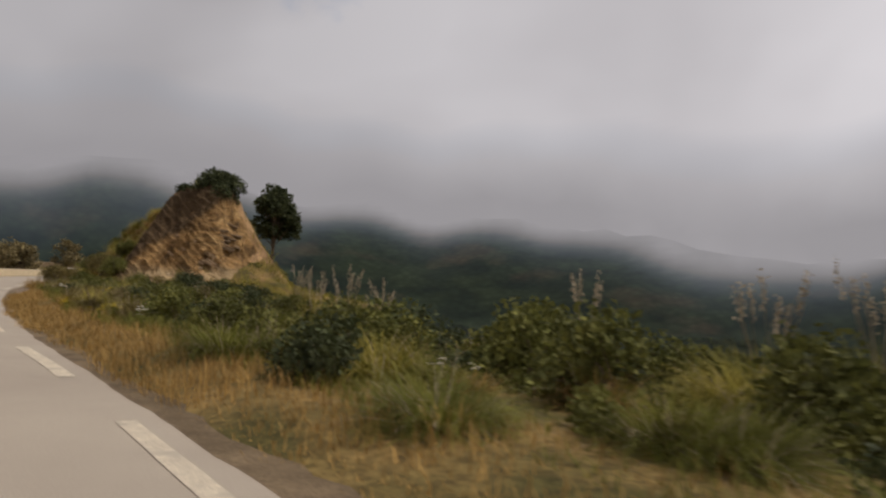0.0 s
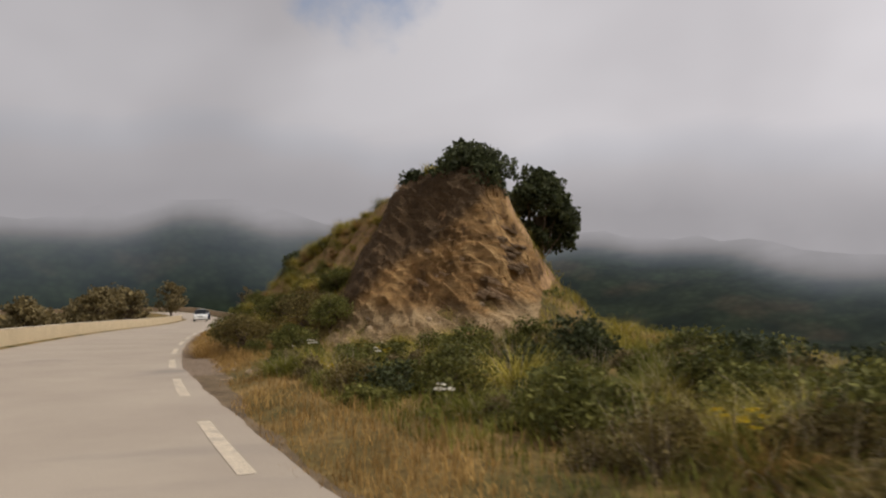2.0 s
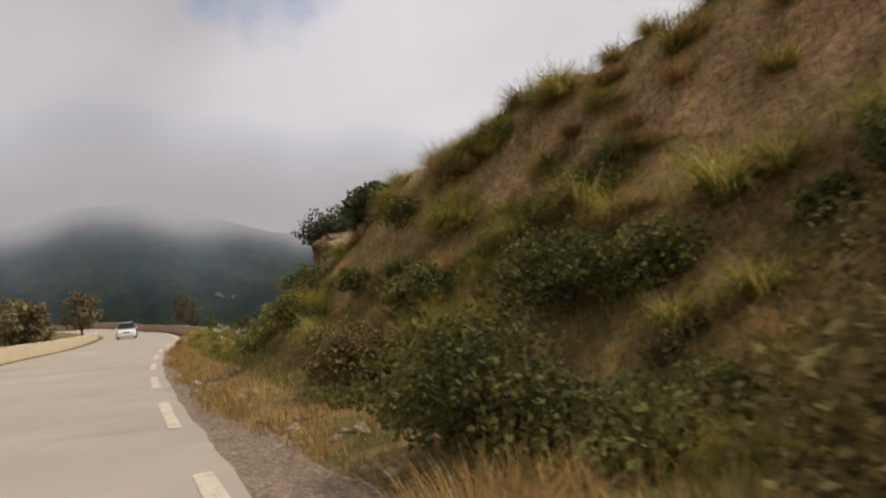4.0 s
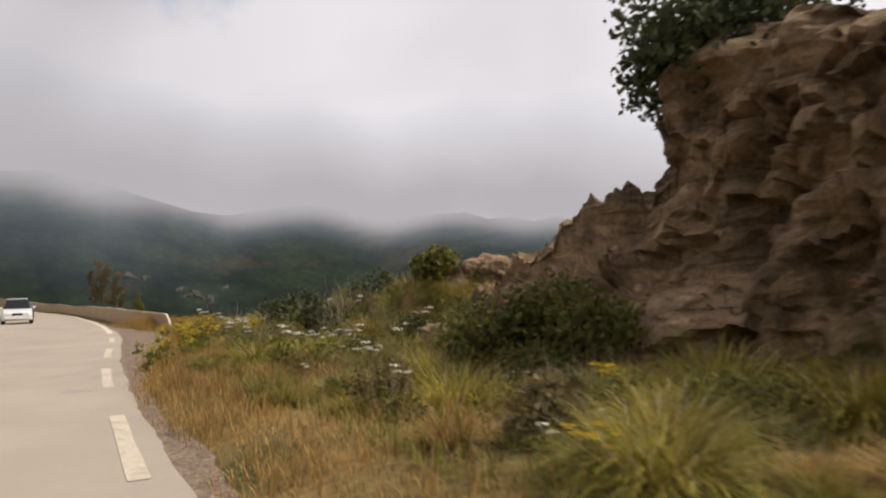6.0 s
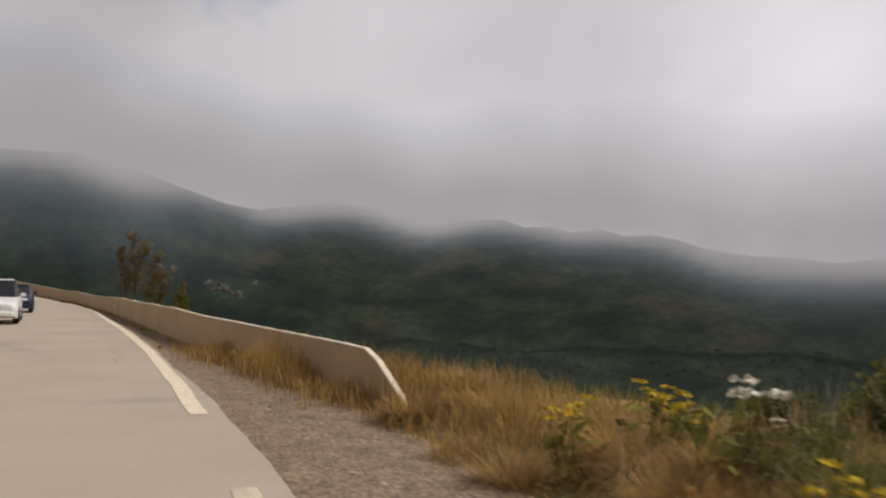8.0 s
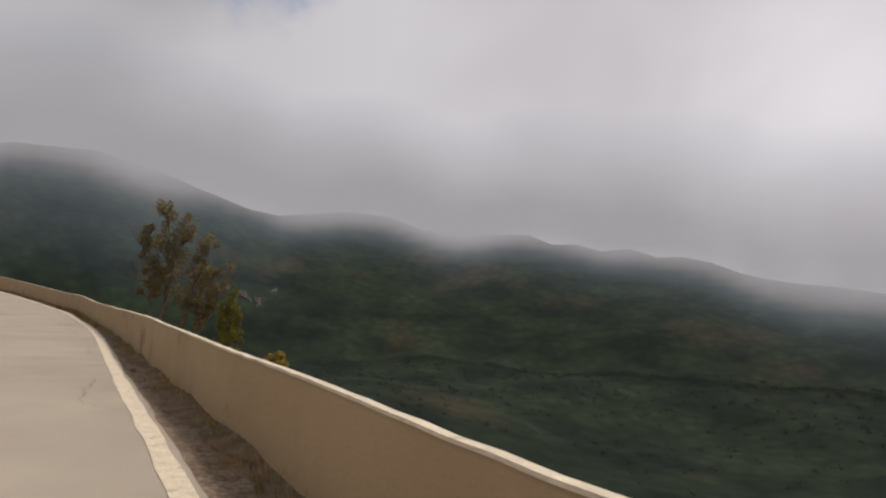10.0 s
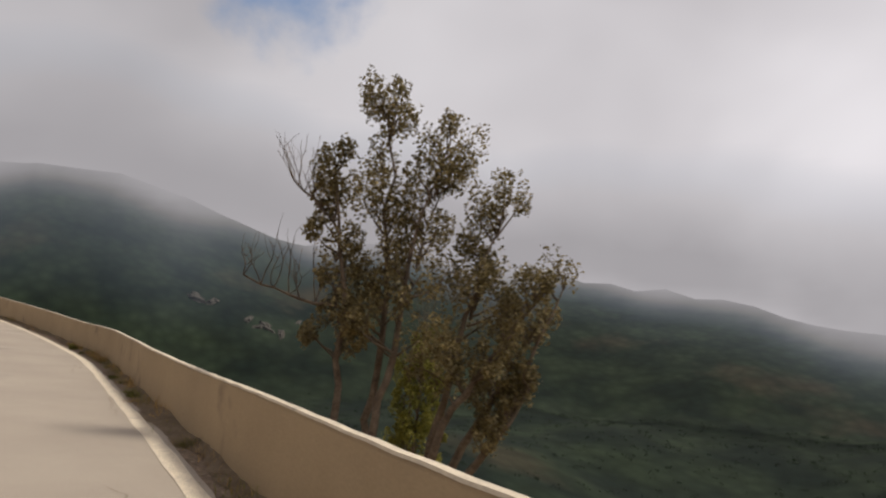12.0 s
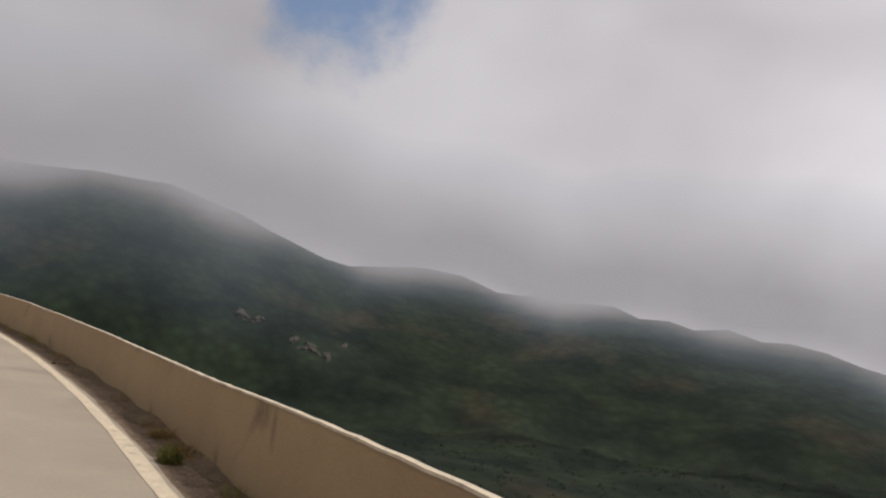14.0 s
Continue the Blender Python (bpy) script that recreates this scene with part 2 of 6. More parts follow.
def ground_material():
    """Soil, dry grass and scrub by slope and by broad patches."""
    m = bpy.data.materials.new("hillside_soil")
    m.use_nodes = True
    nt = m.node_tree
    L = nt.links.new
    bs = nt.nodes["Principled BSDF"]
    bs.inputs["Roughness"].default_value, bs.inputs["Specular IOR Level"].default_value = 0.95, 0.15
    tc = nt.nodes.new("ShaderNodeTexCoord")

    def noise_ramp(scale, detail, c0, c1, p0, p1):
        n = nt.nodes.new("ShaderNodeTexNoise")
        n.inputs["Scale"].default_value, n.inputs["Detail"].default_value = scale, detail
        L(tc.outputs["Object"], n.inputs["Vector"])
        r = nt.nodes.new("ShaderNodeValToRGB")
        r.color_ramp.elements[0].position, r.color_ramp.elements[0].color = p0, (*c0, 1)
        r.color_ramp.elements[1].position, r.color_ramp.elements[1].color = p1, (*c1, 1)
        L(n.outputs[0], r.inputs[0])
        return n, r

    def blend(fac, a, b):
        mx = nt.nodes.new("ShaderNodeMix")
        mx.data_type = "RGBA"
        L(fac, mx.inputs["Factor"])
        L(a, mx.inputs["A"])
        L(b, mx.inputs["B"])
        return mx.outputs["Result"]

    _, grassy = noise_ramp(0.6, 7, (0.075, 0.062, 0.02), (0.215, 0.142, 0.053), 0.38, 0.62)
    nr, rocky = noise_ramp(0.9, 8, (0.15, 0.088, 0.042), (0.36, 0.225, 0.115), 0.33, 0.66)
    # forest tones kept dark: the clouds' shade over the slopes is in them
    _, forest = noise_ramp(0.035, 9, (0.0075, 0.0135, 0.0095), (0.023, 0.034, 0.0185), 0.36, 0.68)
    nf, brown = noise_ramp(0.011, 6, (0, 0, 0), (1, 1, 1), 0.59, 0.72)
    b2 = nt.nodes.new("ShaderNodeRGB")
    b2.outputs[0].default_value = (0.047, 0.038, 0.023, 1)
    forest = blend(brown.outputs[0], forest.outputs[0], b2.outputs[0])
    geo = nt.nodes.new("ShaderNodeNewGeometry")
    sp = nt.nodes.new("ShaderNodeSeparateXYZ")
    L(geo.outputs["True Normal"], sp.inputs[0])
    st = nt.nodes.new("ShaderNodeMapRange")
    st.inputs["From Min"].default_value, st.inputs["From Max"].default_value = 0.74, 0.58
    L(sp.outputs[2], st.inputs[0])
    near = blend(st.outputs[0], grassy.outputs[0], rocky.outputs[0])
    # litter, stalks and small stones
    fi = nt.nodes.new("ShaderNodeTexNoise")
    fi.inputs["Scale"].default_value, fi.inputs["Detail"].default_value, fi.inputs["Roughness"].default_value = 9.0, 8, 0.75
    L(tc.outputs["Object"], fi.inputs["Vector"])
    fr = nt.nodes.new("ShaderNodeMapRange")
    fr.inputs["From Min"].default_value, fr.inputs["From Max"].default_value = 0.35, 0.68
    fr.inputs["To Min"].default_value, fr.inputs["To Max"].default_value = 0.45, 1.75
    L(fi.outputs[0], fr.inputs[0])
    fs = nt.nodes.new("ShaderNodeVectorMath")
    fs.operation = "SCALE"
    L(near, fs.inputs[0])
    L(fr.outputs[0], fs.inputs["Scale"])
    near = fs.outputs[0]
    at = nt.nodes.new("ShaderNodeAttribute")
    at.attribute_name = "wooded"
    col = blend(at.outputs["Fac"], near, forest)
    # crowns of far woods: shade between small light clumps put into the colour
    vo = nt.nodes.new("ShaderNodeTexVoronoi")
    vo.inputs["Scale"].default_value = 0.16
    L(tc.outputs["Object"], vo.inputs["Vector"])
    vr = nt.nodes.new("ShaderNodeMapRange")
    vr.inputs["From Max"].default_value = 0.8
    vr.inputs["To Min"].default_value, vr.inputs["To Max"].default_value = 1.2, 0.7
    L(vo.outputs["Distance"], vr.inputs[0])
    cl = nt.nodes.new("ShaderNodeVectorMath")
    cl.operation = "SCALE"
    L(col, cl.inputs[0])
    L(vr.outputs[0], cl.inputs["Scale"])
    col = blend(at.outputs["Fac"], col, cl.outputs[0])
    L(col, bs.inputs["Base Color"])
    bp = nt.nodes.new("ShaderNodeBump")
    bp.inputs["Strength"].default_value, bp.inputs["Distance"].default_value = 0.8, 0.12
    L(nr.outputs[0], bp.inputs["Height"])
    L(bp.outputs[0], bs.inputs["Normal"])
    return m


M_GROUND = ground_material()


# ---- helpers of this scene ----
def part(name, bm, mat, parent=None, label="", smooth=False):
    me = bpy.data.meshes.new(name)
    bm.to_mesh(me)
    bm.free()
    me.materials.append(mat)
    if smooth:
        me.polygons.foreach_set("use_smooth", [True] * len(me.polygons))
    ob = new(name, me)
    if parent:
        ob.parent = parent
    if label:
        ob["label"] = label
    return ob


def mesh_from(name, verts, faces, mat, parent=None, smooth=False):
    me = bpy.data.meshes.new(name)
    me.from_pydata([tuple(v) for v in verts], [], faces)
    me.materials.append(mat)
    if smooth:
        me.polygons.foreach_set("use_smooth", [True] * len(me.polygons))
    ob = new(name, me)
    if parent:
        ob.parent = parent
    return ob


def empty(name, m):
    ob = new(name)
    ob.empty_display_size = 0.2
    ob.matrix_world = m
    return ob


# ---- plan: the painted edge line of the road, seen from above ----
EDGE = [(36.0, -23.0), (25.0, -12.5), (14.48, -1.62), (4.34, 9.15), (-4.45, 17.65), (-12.81, 27.29), (-20.46, 37.53), (-27.4, 48.2), (-34.16, 59.56),
        (-40.24, 70.88), (-45.66, 82.22), (-50.48, 91.27), (-55.99, 100.73), (-61.05, 108.95), (-67.0, 118.72), (-72.62, 127.05),
        (-80.35, 137.96), (-89.24, 148.06), (-101.61, 158.86), (-118.53, 170.44), (-140.0, 180.5), (-164.0, 186.5), (-193.0, 189.0)]


def smooth_line(points, step=0.5):
    """Catmull-Rom through the points, resampled at even steps."""
    p = np.array(points, float)
    p = np.vstack([2 * p[0] - p[1], p, 2 * p[-1] - p[-2]])
    out = []
    for i in range(1, len(p) - 2):
        for t in np.linspace(0, 1, 40, endpoint=False):
            a, b, c, d = p[i - 1], p[i], p[i + 1], p[i + 2]
            out.append(0.5 * (2 * b + (c - a) * t + (2 * a - 5 * b + 4 * c - d) * t**2 + (3 * b - a - 3 * c + d) * t**3))
    out = np.array(out)
    k = np.ones(25) / 25
    pad = np.vstack([out[:1]] * 12 + [out] + [out[-1:]] * 12)
    out = np.stack([np.convolve(pad[:, j], k, "valid") for j in (0, 1)], 1)
    run = np.r_[0, np.cumsum(np.hypot(*np.diff(out, axis=0).T))]
    even = np.arange(0, run[-1], step)
    return np.stack([np.interp(even, run, out[:, j]) for j in (0, 1)], 1), even


LINE, RUN = smooth_line(EDGE)
TAN = np.gradient(LINE, axis=0)
TAN /= np.linalg.norm(TAN, axis=1)[:, None]
NOR = np.stack([TAN[:, 1], -TAN[:, 0]], 1)          # to the right of travel


def on_line(s, d=0.0):
    """The place at s metres along the edge line and d metres to its right."""
    x, y = (np.interp(s, RUN, LINE[:, j]) for j in (0, 1))
    nx, ny = (np.interp(s, RUN, NOR[:, j]) for j in (0, 1))
    return x + nx * d, y + ny * d


def along(x, y):
    """s and d of a place."""
    x, y = np.atleast_1d(np.asarray(x, float)), np.atleast_1d(np.asarray(y, float))
    s, d = np.empty(len(x)), np.empty(len(x))
    for i in range(0, len(x), 4000):
        dx, dy = x[i:i + 4000, None] - LINE[:, 0], y[i:i + 4000, None] - LINE[:, 1]
        k = (dx * dx + dy * dy).argmin(1)
        r = np.arange(len(k))
        s[i:i + 4000] = RUN[k]
        side = dx[r, k] * NOR[k, 0] + dy[r, k] * NOR[k, 1]
        d[i:i + 4000] = np.sign(side) * np.hypot(dx[r, k], dy[r, k])
    return s, d


def s_at(x, y):
    return float(along(x, y)[0][0])


S_TIP = 136.0                        # where the parapet on the valley side begins
S_SOLID = 136.6                      # where the broken line turns solid
ROAD_LEFT = -6.7


def road_right(s):
    """The asphalt's broken edge, a little outside the painted line."""
    return np.interp(s, [0, 48, 55, 66, 74, 78, 110, 136, 142], [0.27, 0.28, 0.5, 0.5, 0.4, 0.25, 0.28, 0.3, 0.17]) + 0.012 * np.sin(s * 2.3) + 0.015 * np.sin(s * 0.9 + 2)


def climb(s):
    """The road lies level, then rises a little in the last bend."""
    t = np.clip((s - 200) / 40, 0, 1)
    return 1.15 * t * t * (3 - 2 * t)


# ---- ground heights ----
def fbm(x, y, scale, octaves=4, seed=0.0):
    """Cheap smooth value noise over the plan, -1 to 1."""
    out, amp, tot = np.zeros_like(x), 1.0, 0.0
    for o in range(octaves):
        u, v = x / scale + 17.3 * o + seed, y / scale - 9.1 * o + seed * 1.7
        iu, iv = np.floor(u), np.floor(v)
        fu, fv = u - iu, v - iv
        fu, fv = fu * fu * (3 - 2 * fu), fv * fv * (3 - 2 * fv)

        def h(a, b):
            w = np.sin(a * 127.1 + b * 311.7 + seed) * 43758.5453
            return w - np.floor(w)

        val = (h(iu, iv) * (1 - fu) + h(iu + 1, iv) * fu) * (1 - fv) + (h(iu, iv + 1) * (1 - fu) + h(iu + 1, iv + 1) * fu) * fv
        out += amp * (2 * val - 1)
        tot += amp
        amp *= 0.5
        scale /= 2.03
    return out / tot


def shoulder_edge(s):
    return np.interp(s, [0, 70, 76, 86, 93, 118, 121, 128, S_TIP, S_TIP + 8],
                     [0.62, 0.66, 1.15, 1.2, 0.62, 0.52, 0.75, 1.8, 2.0, 1.1]) + 0.05 * np.sin(s * 1.7) + 0.06 * np.sin(s * 0.63 + 1)


# crest of the cut spur beside the road: x, y, height, half-width of its flank
CREST = [(-1.5, 42.0, 0.4, 3.5), (-6.0, 43.2, 0.45, 3.0), (-9.3, 43.9, 0.9, 2.2), (-10.9, 44.5, 3.9, 1.7), (-11.5, 44.6, 5.6, 2.65), (-12.5, 44.7, 6.1, 4.8), (-14.6, 45.6, 6.2, 6.0), (-19, 50, 4.9, 5.6), (-23.4, 54.5, 4.5, 5.0),
         (-24.8, 57.3, 3.8, 4.6), (-25.2, 59.2, 3.4, 4.5), (-25.8, 61.3, 3.4, 4.0), (-26.5, 63.5, 3.4, 2.6), (-27.6, 65.6, 3.0, 1.8), (-28.6, 68.4, 2.6, 2.2), (-29.4, 70.2, 1.9, 2.5), (-30.9, 72.3, 1.2, 2.4), (-33.5, 72.1, 1.4, 1.9), (-35.0, 75.0, 0.6, 2.2), (-37.0, 78.5, 0.25, 2.4)]
CENTRE = (-40.0, 75.0)
# bearing, height above the eye in degrees, and distance of the far ridge
RIDGE = [(-180, 7, 500), (-100, 8, 520), (-60, 7.0, 530), (-46, 7.5, 540), (-40, 8.5, 555), (-36, 9.5, 565), (-31, 9.5, 570), (-27, 8.1, 585), (-23, 7.3, 605), (-18, 6.3, 630),
         (-13, 6.8, 660), (-10, 6.7, 680), (-5, 6.0, 660), (-1, 6.1, 650), (6, 5.3, 635), (9, 5.2, 620), (13, 4.7, 610), (16, 4.2, 600), (20, 3.4, 580), (25, 2.7, 560), (34, 3.4, 500),
         (42, 5.8, 450), (60, 6.0, 450), (90, 5, 550), (140, 6, 600), (180, 7, 500)]


def height(x, y):
    x, y = np.atleast_1d(np.asarray(x, float)), np.atleast_1d(np.asarray(y, float))
    s, d = along(x, y)
    # where the shoulder ends and the valley side begins
    sa, sb = s_at(-12.8, 27.3), s_at(-34, 60)
    d0 = np.interp(s, [0, sa, sb, s_at(-40, 71), S_TIP - 4, S_TIP + 6, S_TIP + 14], [15, 17, 15, 8.5, 6.5, 3.2, 1.5])
    steep = np.interp(s, [0, sb, S_TIP, S_TIP + 20], [0.42, 0.5, 0.6, 0.75])
    edge = shoulder_edge(s)
    verge = -0.08 + 0.2 * np.clip((d - edge + 0.15) / 0.9, 0, 1) + 0.45 * np.clip((d - 3) / 6, 0, 1) * np.interp(s, [0, 60, 74, S_TIP - 6, S_TIP], [0, 0, 1, 0.4, 0])
    verge = verge - np.interp(s, [0, 40, 58, 66, 73], [0.06, 0.09, 0.08, 0.035, 0]) * np.clip(d - 2.6, 0, 14)
    verge = verge - 0.13 * np.clip(d - 11, 0, 9) * np.interp(s, [50, 60, 78, 90], [0, 1, 1, 0])
    z = verge - steep * np.where(d > d0, np.sqrt((d - d0) ** 2 + 1) - 1, 0)
    left = -d - 8.6
    z = np.where(d < 0, -0.35 * np.where(left > 0, np.sqrt(left**2 + 4) - 2, 0), z)
    # the spur
    best = np.zeros_like(x)
    for (ax, ay, az, aw), (bx, by, bz, bw) in zip(CREST, CREST[1:]):
        ux, uy = bx - ax, by - ay
        t = np.clip(((x - ax) * ux + (y - ay) * uy) / (ux * ux + uy * uy), 0, 1)
        dist = np.hypot(x - ax - t * ux, y - ay - t * uy)
        w = aw + t * (bw - aw)
        u = np.clip(1 - np.clip(dist - 0.35, 0, None) / w, 0, 1)
        # the broken end stands steep above an apron of scree; the rest slopes evenly
        cut = np.clip((x + 18.5) / 2.5, 0, 1) * np.clip((46 - y) / 2, 0, 1)
        u = (1 - cut) * u**1.25 + cut * np.interp(u, [0, 0.22, 0.42, 0.56, 0.8, 1], [0, 0.12, 0.3, 0.52, 0.9, 1])
        rise = (az + t * (bz - az)) * u
        best = np.maximum(best, rise)
    rough = fbm(x, y, 2.6, 5, 3.0) * np.clip(best * 0.26, 0, 0.75)
    z = np.maximum(z, -40) + best + rough
    # the spur's broken end falls away steeply on the valley side
    end = np.interp(x + 0.36 * (44.5 - y), [-12.0, -11.5, -10.9, -10.25, -10.05, -9.4, -8.4, -7.5, -6.5], [9.0, 5.2, 4.0, 3.0, 2.2, 1.85, 1.4, 1.25, 4.0])
    z = np.where((x > -12.6) & (x < -6) & (y > 37) & (y < 52), np.minimum(z, end + 1.5 * np.clip(y - 46.5, 0, None)), z)
    # soft unevenness beside the road
    z = z + np.where((d > 0.9) | (d < -8), fbm(x, y, 5.0, 4) * 0.16 * np.clip((np.abs(d) - edge) / 3, 0, 1), 0)
    z = np.where((d > ROAD_LEFT - 0.3) & (d < 0.5), -0.08, z)
    z = z + climb(s) * np.clip((40 - np.abs(d)) / 30, 0, 1)
    # far valley and mountains
    dx, dy = x - CENTRE[0], y - CENTRE[1]
    r, az = np.hypot(dx, dy), np.degrees(np.arctan2(dx, dy))
    tab = np.array(RIDGE, float)
    el, R = np.interp(az, tab[:, 0], tab[:, 1]) + 0.5, np.interp(az, tab[:, 0], tab[:, 2])
    top = 1.4 + R * np.tan(np.radians(el))
    q = np.clip((r - 410) / (R - 410), 0, 2.0)
    low = -44 + np.clip((r - 130) / 280, 0, 1) * 16
    far = low + (top + 28) * np.clip(q, 0, 1) ** 0.8 - np.clip(q - 1, 0, 1) * 30
    far += fbm(x, y, 130, 5, 5.0) * 15 * np.clip(1.2 - q, 0.12, 1) * np.clip(r / 250, 0, 1)
    k = np.clip((np.abs(d) - 35) / 90, 0, 1)
    k = k * k * (3 - 2 * k)
    # a lower brown spur on the valley side
    sp = np.exp(-(((x + 42) / 17) ** 2 + ((y - 158) / 30) ** 2)) * 14 * np.clip((d - 14) / 25, 0, 1)
    return z * (1 - k) + far * k + sp, d


def z_at(x, y):
    return float(height(x, y)[0][0])


# ---- ground: one sheet to the horizon ----
def spacing(near0, near1, step, far, grow):
    a = list(np.arange(near0, near1, step))
    g, v = step, near1
    while v < far:
        a.append(v)
        g *= grow
        v += g
    g, v, lo = step, near0 - step, []
    while v > -far:
        lo.append(v)
        g *= grow
        v -= g
    return np.array(lo[::-1] + a)


def build_ground():
    u, v = spacing(-30, 175, 0.55, 1500, 1.09), spacing(-12, 26, 0.4, 1500, 1.075)
    U, V = np.meshgrid(u, v, indexing="ij")
    h = radians(31.5)
    X = 4 - U * math.sin(h) + V * math.cos(h)
    Y = 9 + U * math.cos(h) + V * math.sin(h)
    Z, D = height(X.ravel(), Y.ravel())
    nu, nv = U.shape
    verts = np.stack([X.ravel(), Y.ravel(), Z], 1)
    idx = np.arange(nu * nv).reshape(nu, nv)
    quads = np.stack([idx[:-1, :-1], idx[1:, :-1], idx[1:, 1:], idx[:-1, 1:]], -1).reshape(-1, 4)
    me = bpy.data.meshes.new("ground")
    me.vertices.add(len(verts))
    me.vertices.foreach_set("co", verts.ravel())
    me.loops.add(quads.size)
    me.loops.foreach_set("vertex_index", quads.ravel()[:])
    me.polygons.add(len(quads))
    me.polygons.foreach_set("loop_start", np.arange(0, quads.size, 4))
    me.update(calc_edges=True)
    me.validate()
    me.flip_normals()
    r = np.hypot(verts[:, 0] - CENTRE[0], verts[:, 1] - CENTRE[1])
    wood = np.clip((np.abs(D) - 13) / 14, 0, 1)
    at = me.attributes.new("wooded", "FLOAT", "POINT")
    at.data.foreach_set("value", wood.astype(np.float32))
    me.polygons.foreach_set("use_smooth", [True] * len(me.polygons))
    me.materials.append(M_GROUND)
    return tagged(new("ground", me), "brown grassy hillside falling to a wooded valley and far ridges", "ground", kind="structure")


build_ground()


# ---- road ----
def strip(name, s0, s1, d0, d1, z, mat, step=1.0, parent=None, thick=0.0, wobble=0.0):
    """A band along the road between two offsets; thick gives it sides. Offsets may be functions of s."""
    n = max(2, int((s1 - s0) / step) + 1)
    ss = np.linspace(s0, s1, n)
    f0 = d0 if callable(d0) else (lambda s: d0 + 0 * s)
    f1 = d1 if callable(d1) else (lambda s: d1 + 0 * s)
    rng = np.random.RandomState(int(s0 * 10) % 9999)
    w = rng.uniform(-1, 1, (2, n)) * wobble
    xa, ya = on_line(ss, f0(ss) + w[0])
    xb, yb = on_line(ss, f1(ss) + w[1])
    verts, faces = [], []
    for i in range(n):
        q = z + climb(ss[i])
        verts += [(xa[i], ya[i], q), (xb[i], yb[i], q)]
        if thick:
            verts += [(xa[i], ya[i], q - thick), (xb[i], yb[i], q - thick)]
    k = 4 if thick else 2
    for i in range(n - 1):
        a, b = i * k, (i + 1) * k
        faces.append((a, a + 1, b + 1, b))
        if thick:
            faces += [(a + 1, a + 3, b + 3, b + 1), (a + 2, a, b, b + 2)]
    if thick:
        faces += [(0, 2, 3, 1), (n * k - 4, n * k - 3, n * k - 1, n * k - 2)]
    return mesh_from(name, verts, faces, mat, parent)


road = strip("road", 0, RUN[-1] - 1, ROAD_LEFT, road_right, 0.0, M_ASPHALT, 0.35, thick=0.12, wobble=0.014)
tagged(road, "sun-bleached beige asphalt mountain road, worn and patched", "road", kind="structure")
for k in range(-7, 12):
    near_end = 59.0 + (6.45 if k >= 0 else 6.1) * k
    strip("edge_dash", near_end, near_end + 3.4, -0.09, 0.08, 0.006, M_DASH, 0.8, road, wobble=0.012)
strip("edge_line", S_SOLID, RUN[-1] - 2, -0.11, 0.1, 0.006, M_LINE, 0.7, road, wobble=0.018)


tagged(strip("dirt_shoulder", 0, s_at(-17, 33), 0.15, shoulder_edge, -0.012, M_SOIL, 0.3, thick=0.2, wobble=0.05),
       "dark crumbling soil at the asphalt's broken edge", "shoulder", kind="structure")
tagged(strip("gravel_shoulder", s_at(-17, 33), RUN[-1] - 1, 0.15, shoulder_edge, -0.012, M_GRAVEL, 0.3, thick=0.2, wobble=0.03),
       "stony grey-brown gravel shoulder beside the asphalt", "shoulder", kind="structure")


# ---- parapet walls ----
def wall_d(s):
    """How far the parapet's road side stands from the painted line, without kinks."""
    knots, off = [0, 5, 12, 18, 25, 31, 40, 47, 54, 62, 72, 120], [2.45, 1.6, 0.84, 0.82, 0.74, 0.67, 0.5, 0.49, 0.58, 0.8, 0.88, 0.88]
    return sum(np.interp(s - S_TIP + k, knots, off) for k in (-4, -2, 0, 2, 4)) / 5


def wall_high(s):
    """The valley parapet's height above the road, which varies along the bend."""
    return float(np.interp(s, [136, 157, 165, 174, 183, 190, 198, 206, 214, 224], [0.88, 0.89, 0.94, 0.89, 0.86, 0.96, 1.03, 1.05, 1.09, 1.17]))


